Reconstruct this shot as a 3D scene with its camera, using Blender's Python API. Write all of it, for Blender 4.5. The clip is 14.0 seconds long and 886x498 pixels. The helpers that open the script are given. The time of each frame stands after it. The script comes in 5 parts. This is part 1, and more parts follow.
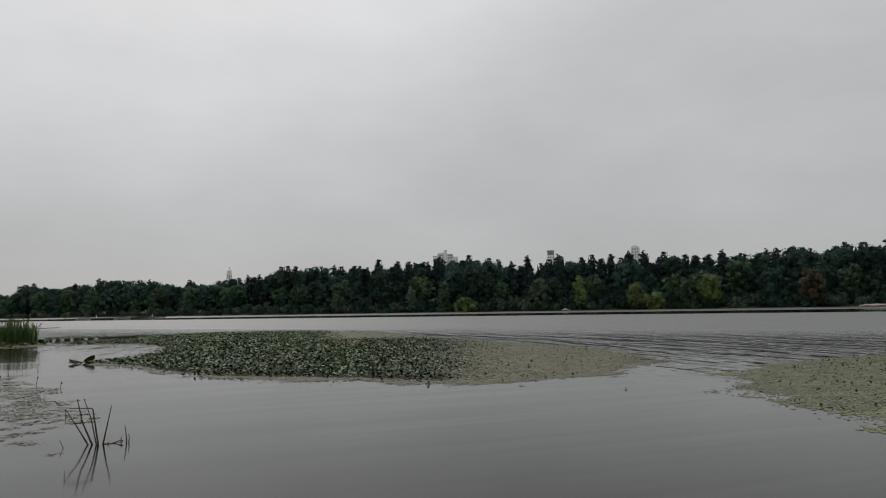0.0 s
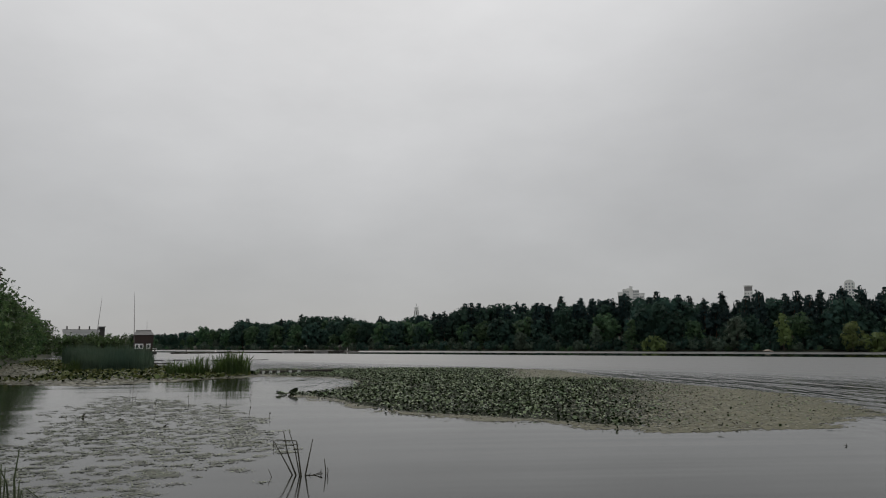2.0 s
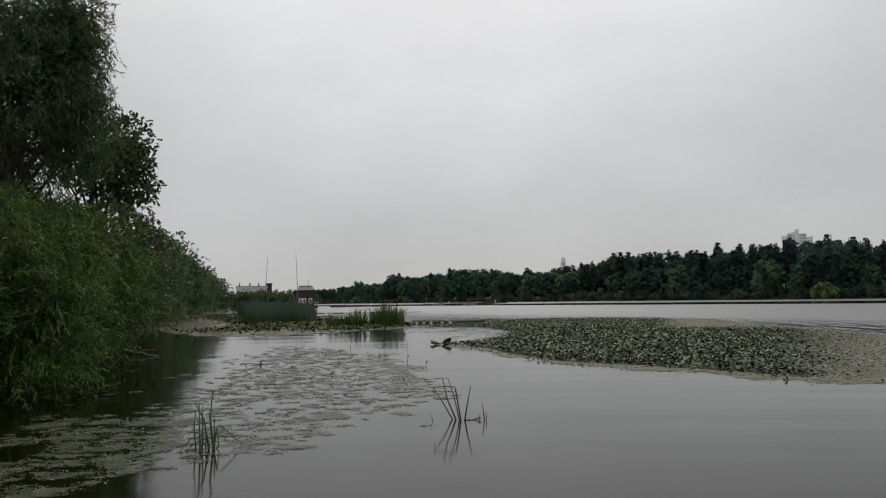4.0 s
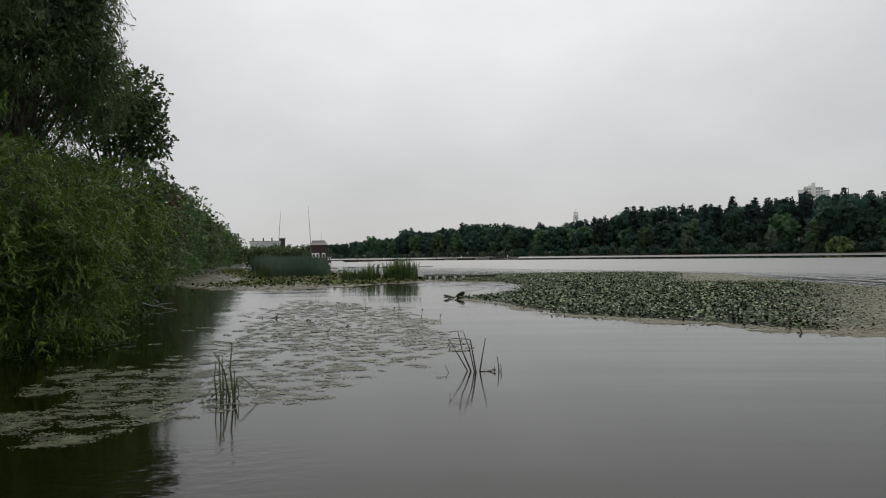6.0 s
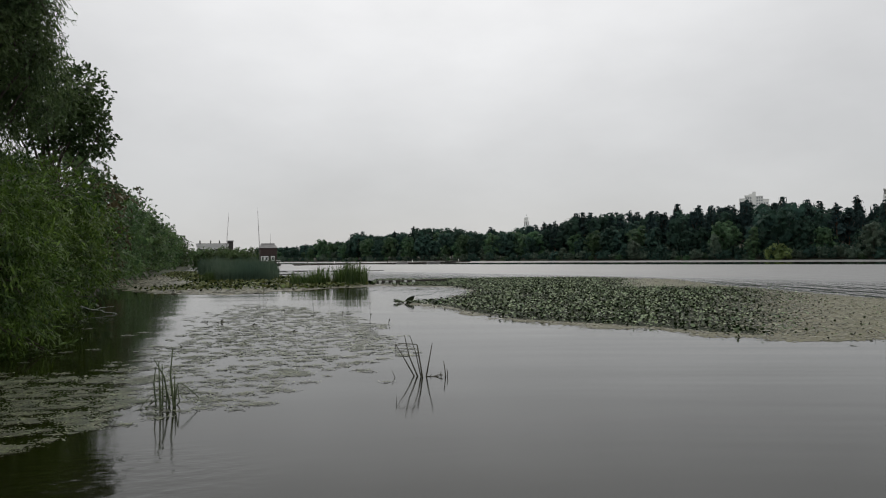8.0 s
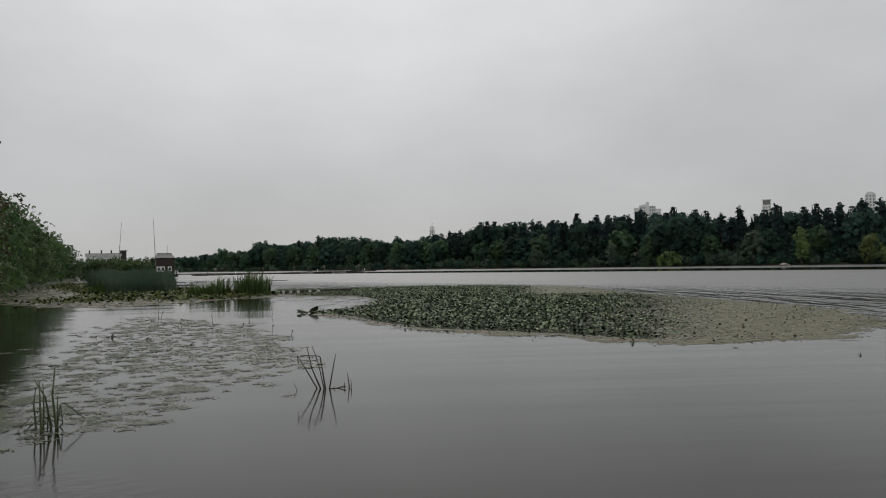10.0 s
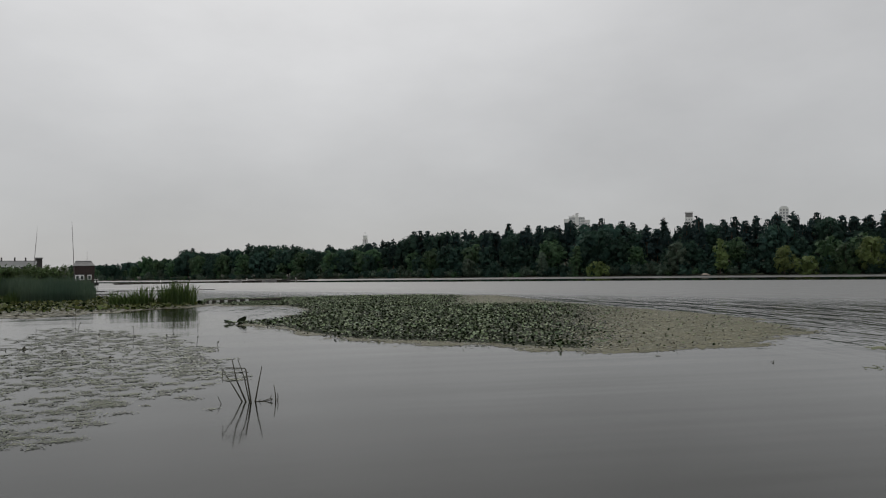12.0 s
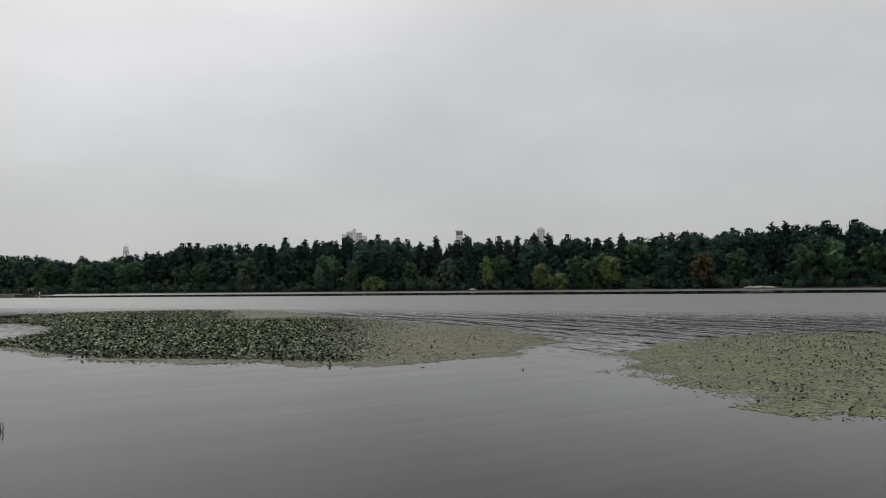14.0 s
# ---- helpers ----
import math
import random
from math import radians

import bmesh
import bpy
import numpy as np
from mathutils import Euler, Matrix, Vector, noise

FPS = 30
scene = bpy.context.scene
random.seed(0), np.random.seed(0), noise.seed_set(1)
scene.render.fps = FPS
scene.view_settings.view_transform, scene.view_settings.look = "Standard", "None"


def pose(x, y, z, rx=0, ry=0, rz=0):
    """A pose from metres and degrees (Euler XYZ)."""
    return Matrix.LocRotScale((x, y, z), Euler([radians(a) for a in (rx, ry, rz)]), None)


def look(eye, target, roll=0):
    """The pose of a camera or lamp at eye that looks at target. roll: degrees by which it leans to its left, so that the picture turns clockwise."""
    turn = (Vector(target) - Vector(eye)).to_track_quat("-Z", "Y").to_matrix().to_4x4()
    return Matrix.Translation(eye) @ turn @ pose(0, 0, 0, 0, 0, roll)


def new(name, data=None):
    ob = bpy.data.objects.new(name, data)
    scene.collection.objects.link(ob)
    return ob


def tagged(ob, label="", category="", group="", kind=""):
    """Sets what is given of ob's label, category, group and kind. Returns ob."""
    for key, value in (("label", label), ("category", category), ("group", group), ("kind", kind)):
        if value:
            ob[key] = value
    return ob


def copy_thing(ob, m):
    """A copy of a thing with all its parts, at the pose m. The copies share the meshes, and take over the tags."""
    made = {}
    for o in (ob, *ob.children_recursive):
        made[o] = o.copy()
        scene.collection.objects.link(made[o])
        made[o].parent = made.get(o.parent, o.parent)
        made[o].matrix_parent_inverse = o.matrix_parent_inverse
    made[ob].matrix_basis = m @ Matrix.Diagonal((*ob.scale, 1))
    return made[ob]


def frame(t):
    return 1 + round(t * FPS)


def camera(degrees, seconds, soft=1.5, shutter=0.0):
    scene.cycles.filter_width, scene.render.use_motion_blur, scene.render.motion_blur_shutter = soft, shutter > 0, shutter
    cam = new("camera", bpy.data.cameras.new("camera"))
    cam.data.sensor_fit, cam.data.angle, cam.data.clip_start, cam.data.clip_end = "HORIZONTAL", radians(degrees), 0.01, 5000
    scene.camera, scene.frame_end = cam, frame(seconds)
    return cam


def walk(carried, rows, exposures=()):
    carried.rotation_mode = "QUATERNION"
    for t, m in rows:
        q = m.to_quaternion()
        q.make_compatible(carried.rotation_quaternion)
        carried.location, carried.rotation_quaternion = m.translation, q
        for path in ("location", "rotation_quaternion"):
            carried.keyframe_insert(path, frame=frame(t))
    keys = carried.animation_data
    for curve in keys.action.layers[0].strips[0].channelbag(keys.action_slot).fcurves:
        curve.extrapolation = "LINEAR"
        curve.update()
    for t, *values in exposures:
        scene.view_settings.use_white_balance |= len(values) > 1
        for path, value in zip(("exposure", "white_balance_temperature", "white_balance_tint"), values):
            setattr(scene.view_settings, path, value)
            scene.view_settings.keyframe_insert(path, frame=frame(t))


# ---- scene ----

# ---------------------------------------------------------------- camera
cam = camera(63.97, 14.0, 1.1)
# seconds, eye x y z, turn to the left, tilt up, lean to the right
ROWS = [
    (0, 0.047, -0.056, 2.429, -26.20, 4.56, 1.11),
    (0.5, -0.004, -0.013, 2.458, -23.94, 5.05, 2.57),
    (1, 0.011, -0.014, 2.522, -18.22, 6.60, 1.43),
    (1.5, 0.064, 0.009, 2.544, -15.26, 7.50, 1.20),
    (2, 0.024, 0.009, 2.536, -11.56, 7.69, 0.27),
    (2.5, -0.023, 0.014, 2.518, -7.44, 7.05, 0.08),
    (3, -0.070, 0.009, 2.480, -3.62, 5.92, 0.33),
    (3.5, -0.074, 0.024, 2.494, -1.39, 5.07, 1.05),
    (3.7, -0.078, 0.024, 2.492, -0.57, 4.66, 1.08),
    (5.8, -0.147, 0.027, 2.462, 1.52, 0.44, 1.18),
    (6, -0.147, 0.027, 2.462, 1.25, 0.33, 1.18),
    (6.5, -0.163, -0.012, 2.463, 0.99, 0.14, 0.96),
    (7, -0.133, 0.021, 2.462, 0.12, 0.33, 1.07),
    (7.5, -0.113, 0.011, 2.469, 0.00, 0.39, 1.01),
    (8, -0.065, 0.003, 2.480, -2.67, 0.60, 0.75),
    (8.5, -0.062, 0.032, 2.481, -4.71, 1.04, 1.01),
    (9, -0.026, 0.026, 2.473, -6.05, 1.23, 0.95),
    (9.2, -0.022, 0.024, 2.476, -6.78, 1.23, 0.97),
    (11.3, 0.003, -0.001, 2.525, -13.75, 1.33, 1.27),
    (11.5, 0.003, -0.001, 2.525, -13.45, 1.51, 1.29),
    (12, 0.052, 0.016, 2.522, -15.65, 1.83, 0.91),
    (12.5, 0.132, 0.054, 2.528, -19.60, 2.43, 0.81),
    (13, 0.157, 0.012, 2.518, -24.12, 2.82, 0.94),
    (13.5, 0.186, -0.022, 2.511, -28.36, 2.85, 0.70),
    (14, 0.204, -0.149, 2.507, -33.49, 2.78, 0.69),
]
EXPOSURES = [(0.0, -0.24), (1.0, -0.32), (2.0, -0.36), (3.0, -0.38), (3.7, -0.2), (6.0, 0.09), (7.5, 0.13), (8.5, 0.05), (9.0, -0.05), (11.5, -0.20), (12.5, -0.22), (13.5, -0.21), (14.0, -0.05)]
walk(cam, [(t, pose(x, y, z, 90 + tilt, 0, yaw) @ pose(0, 0, 0, 0, 0, -lean)) for t, x, y, z, yaw, tilt, lean in ROWS], EXPOSURES)

# ---------------------------------------------------------------- sky and sun
SUN_AZ, SUN_EL = radians(3), radians(40)
sun_dir = Vector((math.sin(SUN_AZ) * math.cos(SUN_EL), math.cos(SUN_AZ) * math.cos(SUN_EL), math.sin(SUN_EL)))
world = bpy.data.worlds.new("overcast_sky")
scene.world = world
world.use_nodes = True
wn, wl = world.node_tree.nodes, world.node_tree.links
wn.clear()
sky = wn.new("ShaderNodeTexSky")
sky.sky_type, sky.sun_disc, sky.sun_elevation, sky.sun_rotation = "NISHITA", False, SUN_EL, SUN_AZ
geo = wn.new("ShaderNodeTexCoord")
sep = wn.new("ShaderNodeSeparateXYZ")
wl.new(geo.outputs["Generated"], sep.inputs[0])
# cloud cover: greyer to the horizon, brighter where the sun stands behind it
height = wn.new("ShaderNodeValToRGB")
height.color_ramp.elements[0].position, height.color_ramp.elements[0].color = 0.0, (4.95, 5.0, 5.05, 1)
height.color_ramp.elements[1].position, height.color_ramp.elements[1].color = 0.45, (6.9, 6.9, 6.95, 1)
wl.new(sep.outputs["Z"], height.inputs[0])
dot = wn.new("ShaderNodeVectorMath")
dot.operation = "DOT_PRODUCT"
dot.inputs[1].default_value = sun_dir
wl.new(geo.outputs["Generated"], dot.inputs[0])
glow = wn.new("ShaderNodeMapRange")
glow.interpolation_type = "SMOOTHSTEP"
glow.inputs["From Min"].default_value, glow.inputs["From Max"].default_value = 0.76, 1.0
glow.inputs["To Min"].default_value, glow.inputs["To Max"].default_value = 1.0, 1.34
wl.new(dot.outputs["Value"], glow.inputs["Value"])
squash = wn.new("ShaderNodeMapping")
squash.inputs["Scale"].default_value = (1.0, 1.0, 2.2)
wl.new(geo.outputs["Generated"], squash.inputs[0])
cloud = wn.new("ShaderNodeTexNoise")
cloud.inputs["Scale"].default_value, cloud.inputs["Detail"].default_value, cloud.inputs["Roughness"].default_value = 2.8, 6.0, 0.55
wl.new(squash.outputs[0], cloud.inputs["Vector"])
patchy = wn.new("ShaderNodeMapRange")
patchy.inputs["From Min"].default_value, patchy.inputs["From Max"].default_value = 0.3, 0.7
patchy.inputs["To Min"].default_value, patchy.inputs["To Max"].default_value = 0.925, 1.075
wl.new(cloud.outputs["Fac"], patchy.inputs["Value"])
both = wn.new("ShaderNodeMath")
both.operation = "MULTIPLY"
wl.new(glow.outputs[0], both.inputs[0])
wl.new(patchy.outputs[0], both.inputs[1])
grey = wn.new("ShaderNodeVectorMath")
grey.operation = "SCALE"
wl.new(height.outputs[0], grey.inputs[0])
wl.new(both.outputs[0], grey.inputs["Scale"])
mix = wn.new("ShaderNodeMix")
mix.data_type = "RGBA"
mix.inputs["Factor"].default_value = 0.96
wl.new(sky.outputs[0], mix.inputs["A"])
wl.new(grey.outputs[0], mix.inputs["B"])
back = wn.new("ShaderNodeBackground")
back.inputs["Strength"].default_value = 0.1
wl.new(mix.outputs["Result"], back.inputs["Color"])
out = wn.new("ShaderNodeOutputWorld")
wl.new(back.outputs[0], out.inputs[0])
sun = new("sun", bpy.data.lights.new("sun", "SUN"))
sun.data.energy, sun.data.angle, sun.data.color = 0.6, radians(30), (1.0, 0.96, 0.9)
sun.matrix_world = look(sun_dir * 500, (0, 0, 0))


# ---------------------------------------------------------------- materials
def material(name, colour, rough=0.6, second=None, scale=3.0, bump=0.0, bump_scale=40.0, metal=0.0, spread=0.0, island=False, specular=0.5):
    """A surface whose colour wanders between two tones, with fine relief; spread: how far single objects or islands differ."""
    m = bpy.data.materials.new(name)
    m.use_nodes = True
    n, l = m.node_tree.nodes, m.node_tree.links
    b = n["Principled BSDF"]
    b.inputs["Roughness"].default_value, b.inputs["Metallic"].default_value = rough, metal
    b.inputs["Specular IOR Level"].default_value = specular
    pos = n.new("ShaderNodeTexCoord")
    tex = n.new("ShaderNodeTexNoise")
    tex.inputs["Scale"].default_value, tex.inputs["Detail"].default_value, tex.inputs["Roughness"].default_value = scale, 6, 0.65
    l.new(pos.outputs["Object"], tex.inputs["Vector"])
    ramp = n.new("ShaderNodeValToRGB")
    ramp.color_ramp.elements[0].position, ramp.color_ramp.elements[1].position = 0.32, 0.68
    ramp.color_ramp.elements[0].color = (*colour, 1)
    ramp.color_ramp.elements[1].color = (*(second or [c * 1.3 for c in colour]), 1)
    l.new(tex.outputs["Fac"], ramp.inputs[0])
    last = ramp.outputs[0]
    if spread:
        rnd = n.new("ShaderNodeNewGeometry" if island else "ShaderNodeObjectInfo")
        hsv = n.new("ShaderNodeHueSaturation")
        val = n.new("ShaderNodeMapRange")
        val.inputs["To Min"].default_value, val.inputs["To Max"].default_value = 1 - spread, 1 + spread
        l.new(rnd.outputs["Random Per Island" if island else "Random"], val.inputs["Value"])
        l.new(val.outputs[0], hsv.inputs["Value"])
        l.new(last, hsv.inputs["Color"])
        last = hsv.outputs[0]
    l.new(last, b.inputs["Base Color"])
    if bump:
        fine = n.new("ShaderNodeTexNoise")
        fine.inputs["Scale"].default_value, fine.inputs["Detail"].default_value = bump_scale, 5
        l.new(pos.outputs["Object"], fine.inputs["Vector"])
        rel = n.new("ShaderNodeBump")
        rel.inputs["Strength"].default_value, rel.inputs["Distance"].default_value = bump, 0.02
        l.new(fine.outputs["Fac"], rel.inputs["Height"])
        l.new(rel.outputs[0], b.inputs["Normal"])
    return m


def foliage(name, dark, light, rough=0.55, spread=0.25, scale=0.5, through_light=0.35, gloss=0.3):
    """Leaves: two tones in patches, each leaf and each tree a little different, some light shining through."""
    m = bpy.data.materials.new(name)
    m.use_nodes = True
    n, l = m.node_tree.nodes, m.node_tree.links
    b, o = n["Principled BSDF"], n["Material Output"]
    b.inputs["Roughness"].default_value, b.inputs["Specular IOR Level"].default_value = rough, gloss
    pos = n.new("ShaderNodeTexCoord")
    info, isl = n.new("ShaderNodeObjectInfo"), n.new("ShaderNodeNewGeometry")
    tex = n.new("ShaderNodeTexNoise")
    tex.inputs["Scale"].default_value, tex.inputs["Detail"].default_value = scale, 3
    l.new(pos.outputs["Object"], tex.inputs["Vector"])
    ramp = n.new("ShaderNodeValToRGB")
    ramp.color_ramp.elements[0].position, ramp.color_ramp.elements[1].position = 0.35, 0.68
    ramp.color_ramp.elements[0].color, ramp.color_ramp.elements[1].color = (*dark, 1), (*light, 1)
    l.new(tex.outputs["Fac"], ramp.inputs[0])
    a, c = n.new("ShaderNodeMapRange"), n.new("ShaderNodeMapRange")
    a.inputs["To Min"].default_value, a.inputs["To Max"].default_value = 1 - spread, 1 + spread
    c.inputs["To Min"].default_value, c.inputs["To Max"].default_value = 1 - spread, 1 + spread
    l.new(info.outputs["Random"], a.inputs["Value"])
    l.new(isl.outputs["Random Per Island"], c.inputs["Value"])
    mul = n.new("ShaderNodeMath")
    mul.operation = "MULTIPLY"
    l.new(a.outputs[0], mul.inputs[0])
    l.new(c.outputs[0], mul.inputs[1])
    hsv = n.new("ShaderNodeHueSaturation")
    hue = n.new("ShaderNodeMapRange")
    hue.inputs["To Min"].default_value, hue.inputs["To Max"].default_value = 0.485, 0.515
    l.new(info.outputs["Random"], hue.inputs["Value"])
    l.new(hue.outputs[0], hsv.inputs["Hue"])
    l.new(mul.outputs[0], hsv.inputs["Value"])
    l.new(ramp.outputs[0], hsv.inputs["Color"])
    l.new(hsv.outputs[0], b.inputs["Base Color"])
    tr = n.new("ShaderNodeBsdfTranslucent")
    l.new(hsv.outputs[0], tr.inputs["Color"])
    sh = n.new("ShaderNodeMixShader")
    sh.inputs[0].default_value = through_light
    l.new(b.outputs[0], sh.inputs[1])
    l.new(tr.outputs[0], sh.inputs[2])
    l.new(sh.outputs[0], o.inputs[0])
    return m


def water_material():
    m = bpy.data.materials.new("river_water")
    m.use_nodes = True
    n, l = m.node_tree.nodes, m.node_tree.links
    b = n["Principled BSDF"]
    b.inputs["Base Color"].default_value = (0.0062, 0.0070, 0.0012, 1)
    b.inputs["IOR"].default_value = 1.333
    pos = n.new("ShaderNodeTexCoord")

    def noise_tex(scale, stretch, turn, detail):
        mp = n.new("ShaderNodeMapping")
        mp.vector_type = "TEXTURE"
        mp.inputs["Scale"].default_value = [1 / k for k in stretch]
        mp.inputs["Rotation"].default_value = (0, 0, radians(turn))
        l.new(pos.outputs["Object"], mp.inputs[0])
        t = n.new("ShaderNodeTexNoise")
        t.inputs["Scale"].default_value, t.inputs["Detail"].default_value = scale, detail
        l.new(mp.outputs[0], t.inputs["Vector"])
        return t.outputs["Fac"]

    def span(value, lo, hi):
        r = n.new("ShaderNodeMapRange")
        r.interpolation_type = "SMOOTHSTEP"
        r.inputs["From Min"].default_value, r.inputs["From Max"].default_value = lo, hi
        l.new(value, r.inputs["Value"])
        return r.outputs[0]

    def calc(op, a, c):
        k = n.new("ShaderNodeMath")
        k.operation = op
        for i, v in enumerate((a, c)):
            if isinstance(v, float):
                k.inputs[i].default_value = v
            else:
                l.new(v, k.inputs[i])
        return k.outputs[0]

    def along(direction):
        d = n.new("ShaderNodeVectorMath")
        d.operation = "DOT_PRODUCT"
        d.inputs[1].default_value = direction
        l.new(pos.outputs["Object"], d.inputs[0])
        return d.outputs["Value"]

    def reach(centre):
        d = n.new("ShaderNodeVectorMath")
        d.operation = "DISTANCE"
        d.inputs[1].default_value = centre
        l.new(pos.outputs["Object"], d.inputs[0])
        return d.outputs["Value"]

    # open water beyond the lily beds is ruffled by the wind, the cove in front is calm
    open_water = span(calc("ADD", along((0.85, 0.53, 0)), calc("MULTIPLY", noise_tex(0.06, (1, 1, 1), 0, 2), 14.0)), 27.0, 50.0)
    fine = noise_tex(1.3, (0.4, 1.4, 1), 66, 2)
    swell = noise_tex(0.5, (0.24, 1.3, 1), 84, 2)
    gentle = noise_tex(0.30, (0.12, 1.0, 1), -4, 1)
    waves = calc("ADD", calc("MULTIPLY", swell, 0.95), calc("MULTIPLY", fine, 0.30))
    # a calm lane lies along the far shore
    off = calc("ADD", along((0.794, 0.607, 0)), calc("MULTIPLY", noise_tex(0.01, (1, 1, 1), 0, 2), 16.0))
    lane = calc("MULTIPLY", span(off, 148.0, 152.0), calc("SUBTRACT", 1.0, span(off, 184.0, 188.0)))
    ruffle = calc("MULTIPLY", open_water, calc("SUBTRACT", 1.0, calc("MULTIPLY", lane, 0.97)))
    beyond = span(along((0.85, 0.53, 0)), 46.0, 72.0)
    shiver = noise_tex(2.6, (0.3, 1.0, 1), 6, 2)
    # low waves run in to the shore, and a cat's paw ruffles the water close by
    runs = calc("MULTIPLY", noise_tex(0.75, (0.10, 1.5, 1), -8, 1), calc("MULTIPLY", span(along((1.0, 0, 0)), 0.5, 6.0), 0.009))
    paw = calc("SUBTRACT", 1.0, span(reach((-3.5, 8.0, 0)), 0.8, 2.2))
    crinkle = calc("MULTIPLY", noise_tex(5.0, (0.5, 1.0, 1), 10, 2), calc("MULTIPLY", paw, 0.012))
    calm = calc("ADD", calc("MULTIPLY", gentle, 0.035), calc("ADD", calc("MULTIPLY", shiver, 0.0012), calc("ADD", runs, crinkle)))
    total = calc("ADD", calc("MULTIPLY", calc("MULTIPLY", waves, calc("SUBTRACT", 1.0, calc("MULTIPLY", beyond, 0.7))), ruffle), calm)
    l.new(calc("ADD", calc("SUBTRACT", 0.085, calc("MULTIPLY", lane, 0.06)), calc("MULTIPLY", ruffle, calc("ADD", 0.03, calc("MULTIPLY", beyond, 0.26)))), b.inputs["Roughness"])
    l.new(calc("ADD", 1.30, calc("MULTIPLY", beyond, 1.1)), b.inputs["IOR"])
    bump = n.new("ShaderNodeBump")
    bump.inputs["Strength"].default_value, bump.inputs["Distance"].default_value = 1.0, 1.0
    l.new(total, bump.inputs["Height"])
    l.new(bump.outputs[0], b.inputs["Normal"])
    return m


WATER = water_material()
SOIL = material("bank_soil", (0.034, 0.032, 0.022), 0.9, (0.05, 0.062, 0.028), 0.4, 0.6, 8)
BARK = material("bark", (0.05, 0.04, 0.03), 0.9, (0.10, 0.085, 0.07), 4, 0.8, 30)
PINE_BARK = material("pine_bark", (0.09, 0.05, 0.03), 0.9, (0.14, 0.08, 0.05), 3, 0.6, 20)
NEEDLES = foliage("pine_needles", (0.019, 0.039, 0.038), (0.036, 0.064, 0.058), 0.7, 0.22, 0.35, 0.2, 0.12)
LEAF_DARK = foliage("dark_leaves", (0.026, 0.060, 0.048), (0.052, 0.102, 0.070), 0.65, 0.25, 0.3, 0.3, 0.15)
LEAF_MID = foliage("mid_leaves", (0.046, 0.104, 0.052), (0.100, 0.176, 0.078), 0.55, 0.25, 0.3)
LEAF_YELLOW = foliage("yellow_green_leaves", (0.105, 0.155, 0.052), (0.195, 0.255, 0.085), 0.55, 0.18, 0.4)
LEAF_RED = foliage("reddish_leaves", (0.075, 0.068, 0.036), (0.125, 0.105, 0.055), 0.55, 0.2, 0.4)
LEAF_GREY = foliage("grey_green_willow_leaves", (0.070, 0.112, 0.080), (0.125, 0.175, 0.118), 0.55, 0.2, 0.4)
WILLOW = foliage("willow_leaves", (0.058, 0.102, 0.044), (0.138, 0.205, 0.078), 0.6, 0.34, 0.6, 0.45)
SHRUB = foliage("bright_shrub_leaves", (0.018, 0.046, 0.008), (0.118, 0.190, 0.030), 0.5, 0.45, 0.9)
ALDER = foliage("alder_leaves", (0.046, 0.088, 0.036), (0.112, 0.172, 0.060), 0.5, 0.3, 0.5, 0.42)
REED = foliage("bulrush_green", (0.060, 0.106, 0.076), (0.120, 0.172, 0.112), 0.6, 0.25, 0.2)
HEDGE = foliage("hedge_leaves", (0.070, 0.122, 0.046), (0.130, 0.200, 0.074), 0.6, 0.3, 0.6)
SEDGE = foliage("sedge_green", (0.046, 0.086, 0.024), (0.096, 0.150, 0.040), 0.5, 0.3, 0.8)
PAD = foliage("lily_leaf_green", (0.080, 0.116, 0.058), (0.235, 0.268, 0.158), 0.5, 0.45, 0.9, 0.1, 0.25)
# near-black copy of the lily leaf: gap shade put into the colour
PAD_SHADE = foliage("shaded_lily_leaf", (0.008, 0.016, 0.006), (0.022, 0.036, 0.012), 0.7, 0.4, 0.9, 0.1, 0.04)
RAFT = foliage("raft_leaf_grey_green", (0.054, 0.066, 0.038), (0.138, 0.146, 0.086), 0.4, 0.55, 4.0, 0.05, 0.26)
DARK_PAD = foliage("dark_lily_leaf", (0.030, 0.048, 0.022), (0.060, 0.080, 0.036), 0.5, 0.3, 0.9, 0.1)
# colours one dark curled leaf, and paints the shade under the risen leaves
DARK_LEAF_AND_SHADE = material("dark_leaf_and_shade", (0.012, 0.018, 0.009), 0.85, (0.026, 0.034, 0.016), 3.0, 0.5, 25, specular=0.1)
PAD_LIME = foliage("lily_leaf_lime", (0.10, 0.14, 0.04), (0.17, 0.19, 0.06), 0.55, 0.3, 0.6, 0.15)
MAT_OLIVE = foliage("floating_leaf_olive", (0.112, 0.114, 0.064), (0.215, 0.205, 0.125), 0.4, 0.4, 0.5, 0.05)
MAT_GREEN = foliage("floating_leaf_green", (0.125, 0.155, 0.070), (0.255, 0.275, 0.140), 0.4, 0.4, 0.5, 0.05)
FILM = material("duckweed_film", (0.112, 0.112, 0.070), 0.6, (0.195, 0.182, 0.114), 1.6, 0.5, 30, specular=0.12)
FILM_GREEN = material("green_duckweed_film", (0.120, 0.140, 0.074), 0.6, (0.235, 0.245, 0.135), 1.2, 0.5, 30, specular=0.12)
DEAD_STEM = material("dead_reed_stem", (0.035, 0.030, 0.018), 0.7, (0.06, 0.055, 0.03), 9, 0.3)
GREEN_STEM = material("green_reed_stem", (0.035, 0.055, 0.020), 0.5, (0.07, 0.09, 0.03), 6, 0.2)
WOOD_OLD = material("weathered_wood", (0.05, 0.042, 0.032), 0.85, (0.11, 0.095, 0.075), 3, 0.6, 25)
WHITE = material("white_paint", (0.86, 0.86, 0.84), 0.6, (0.91, 0.91, 0.89), 0.5)
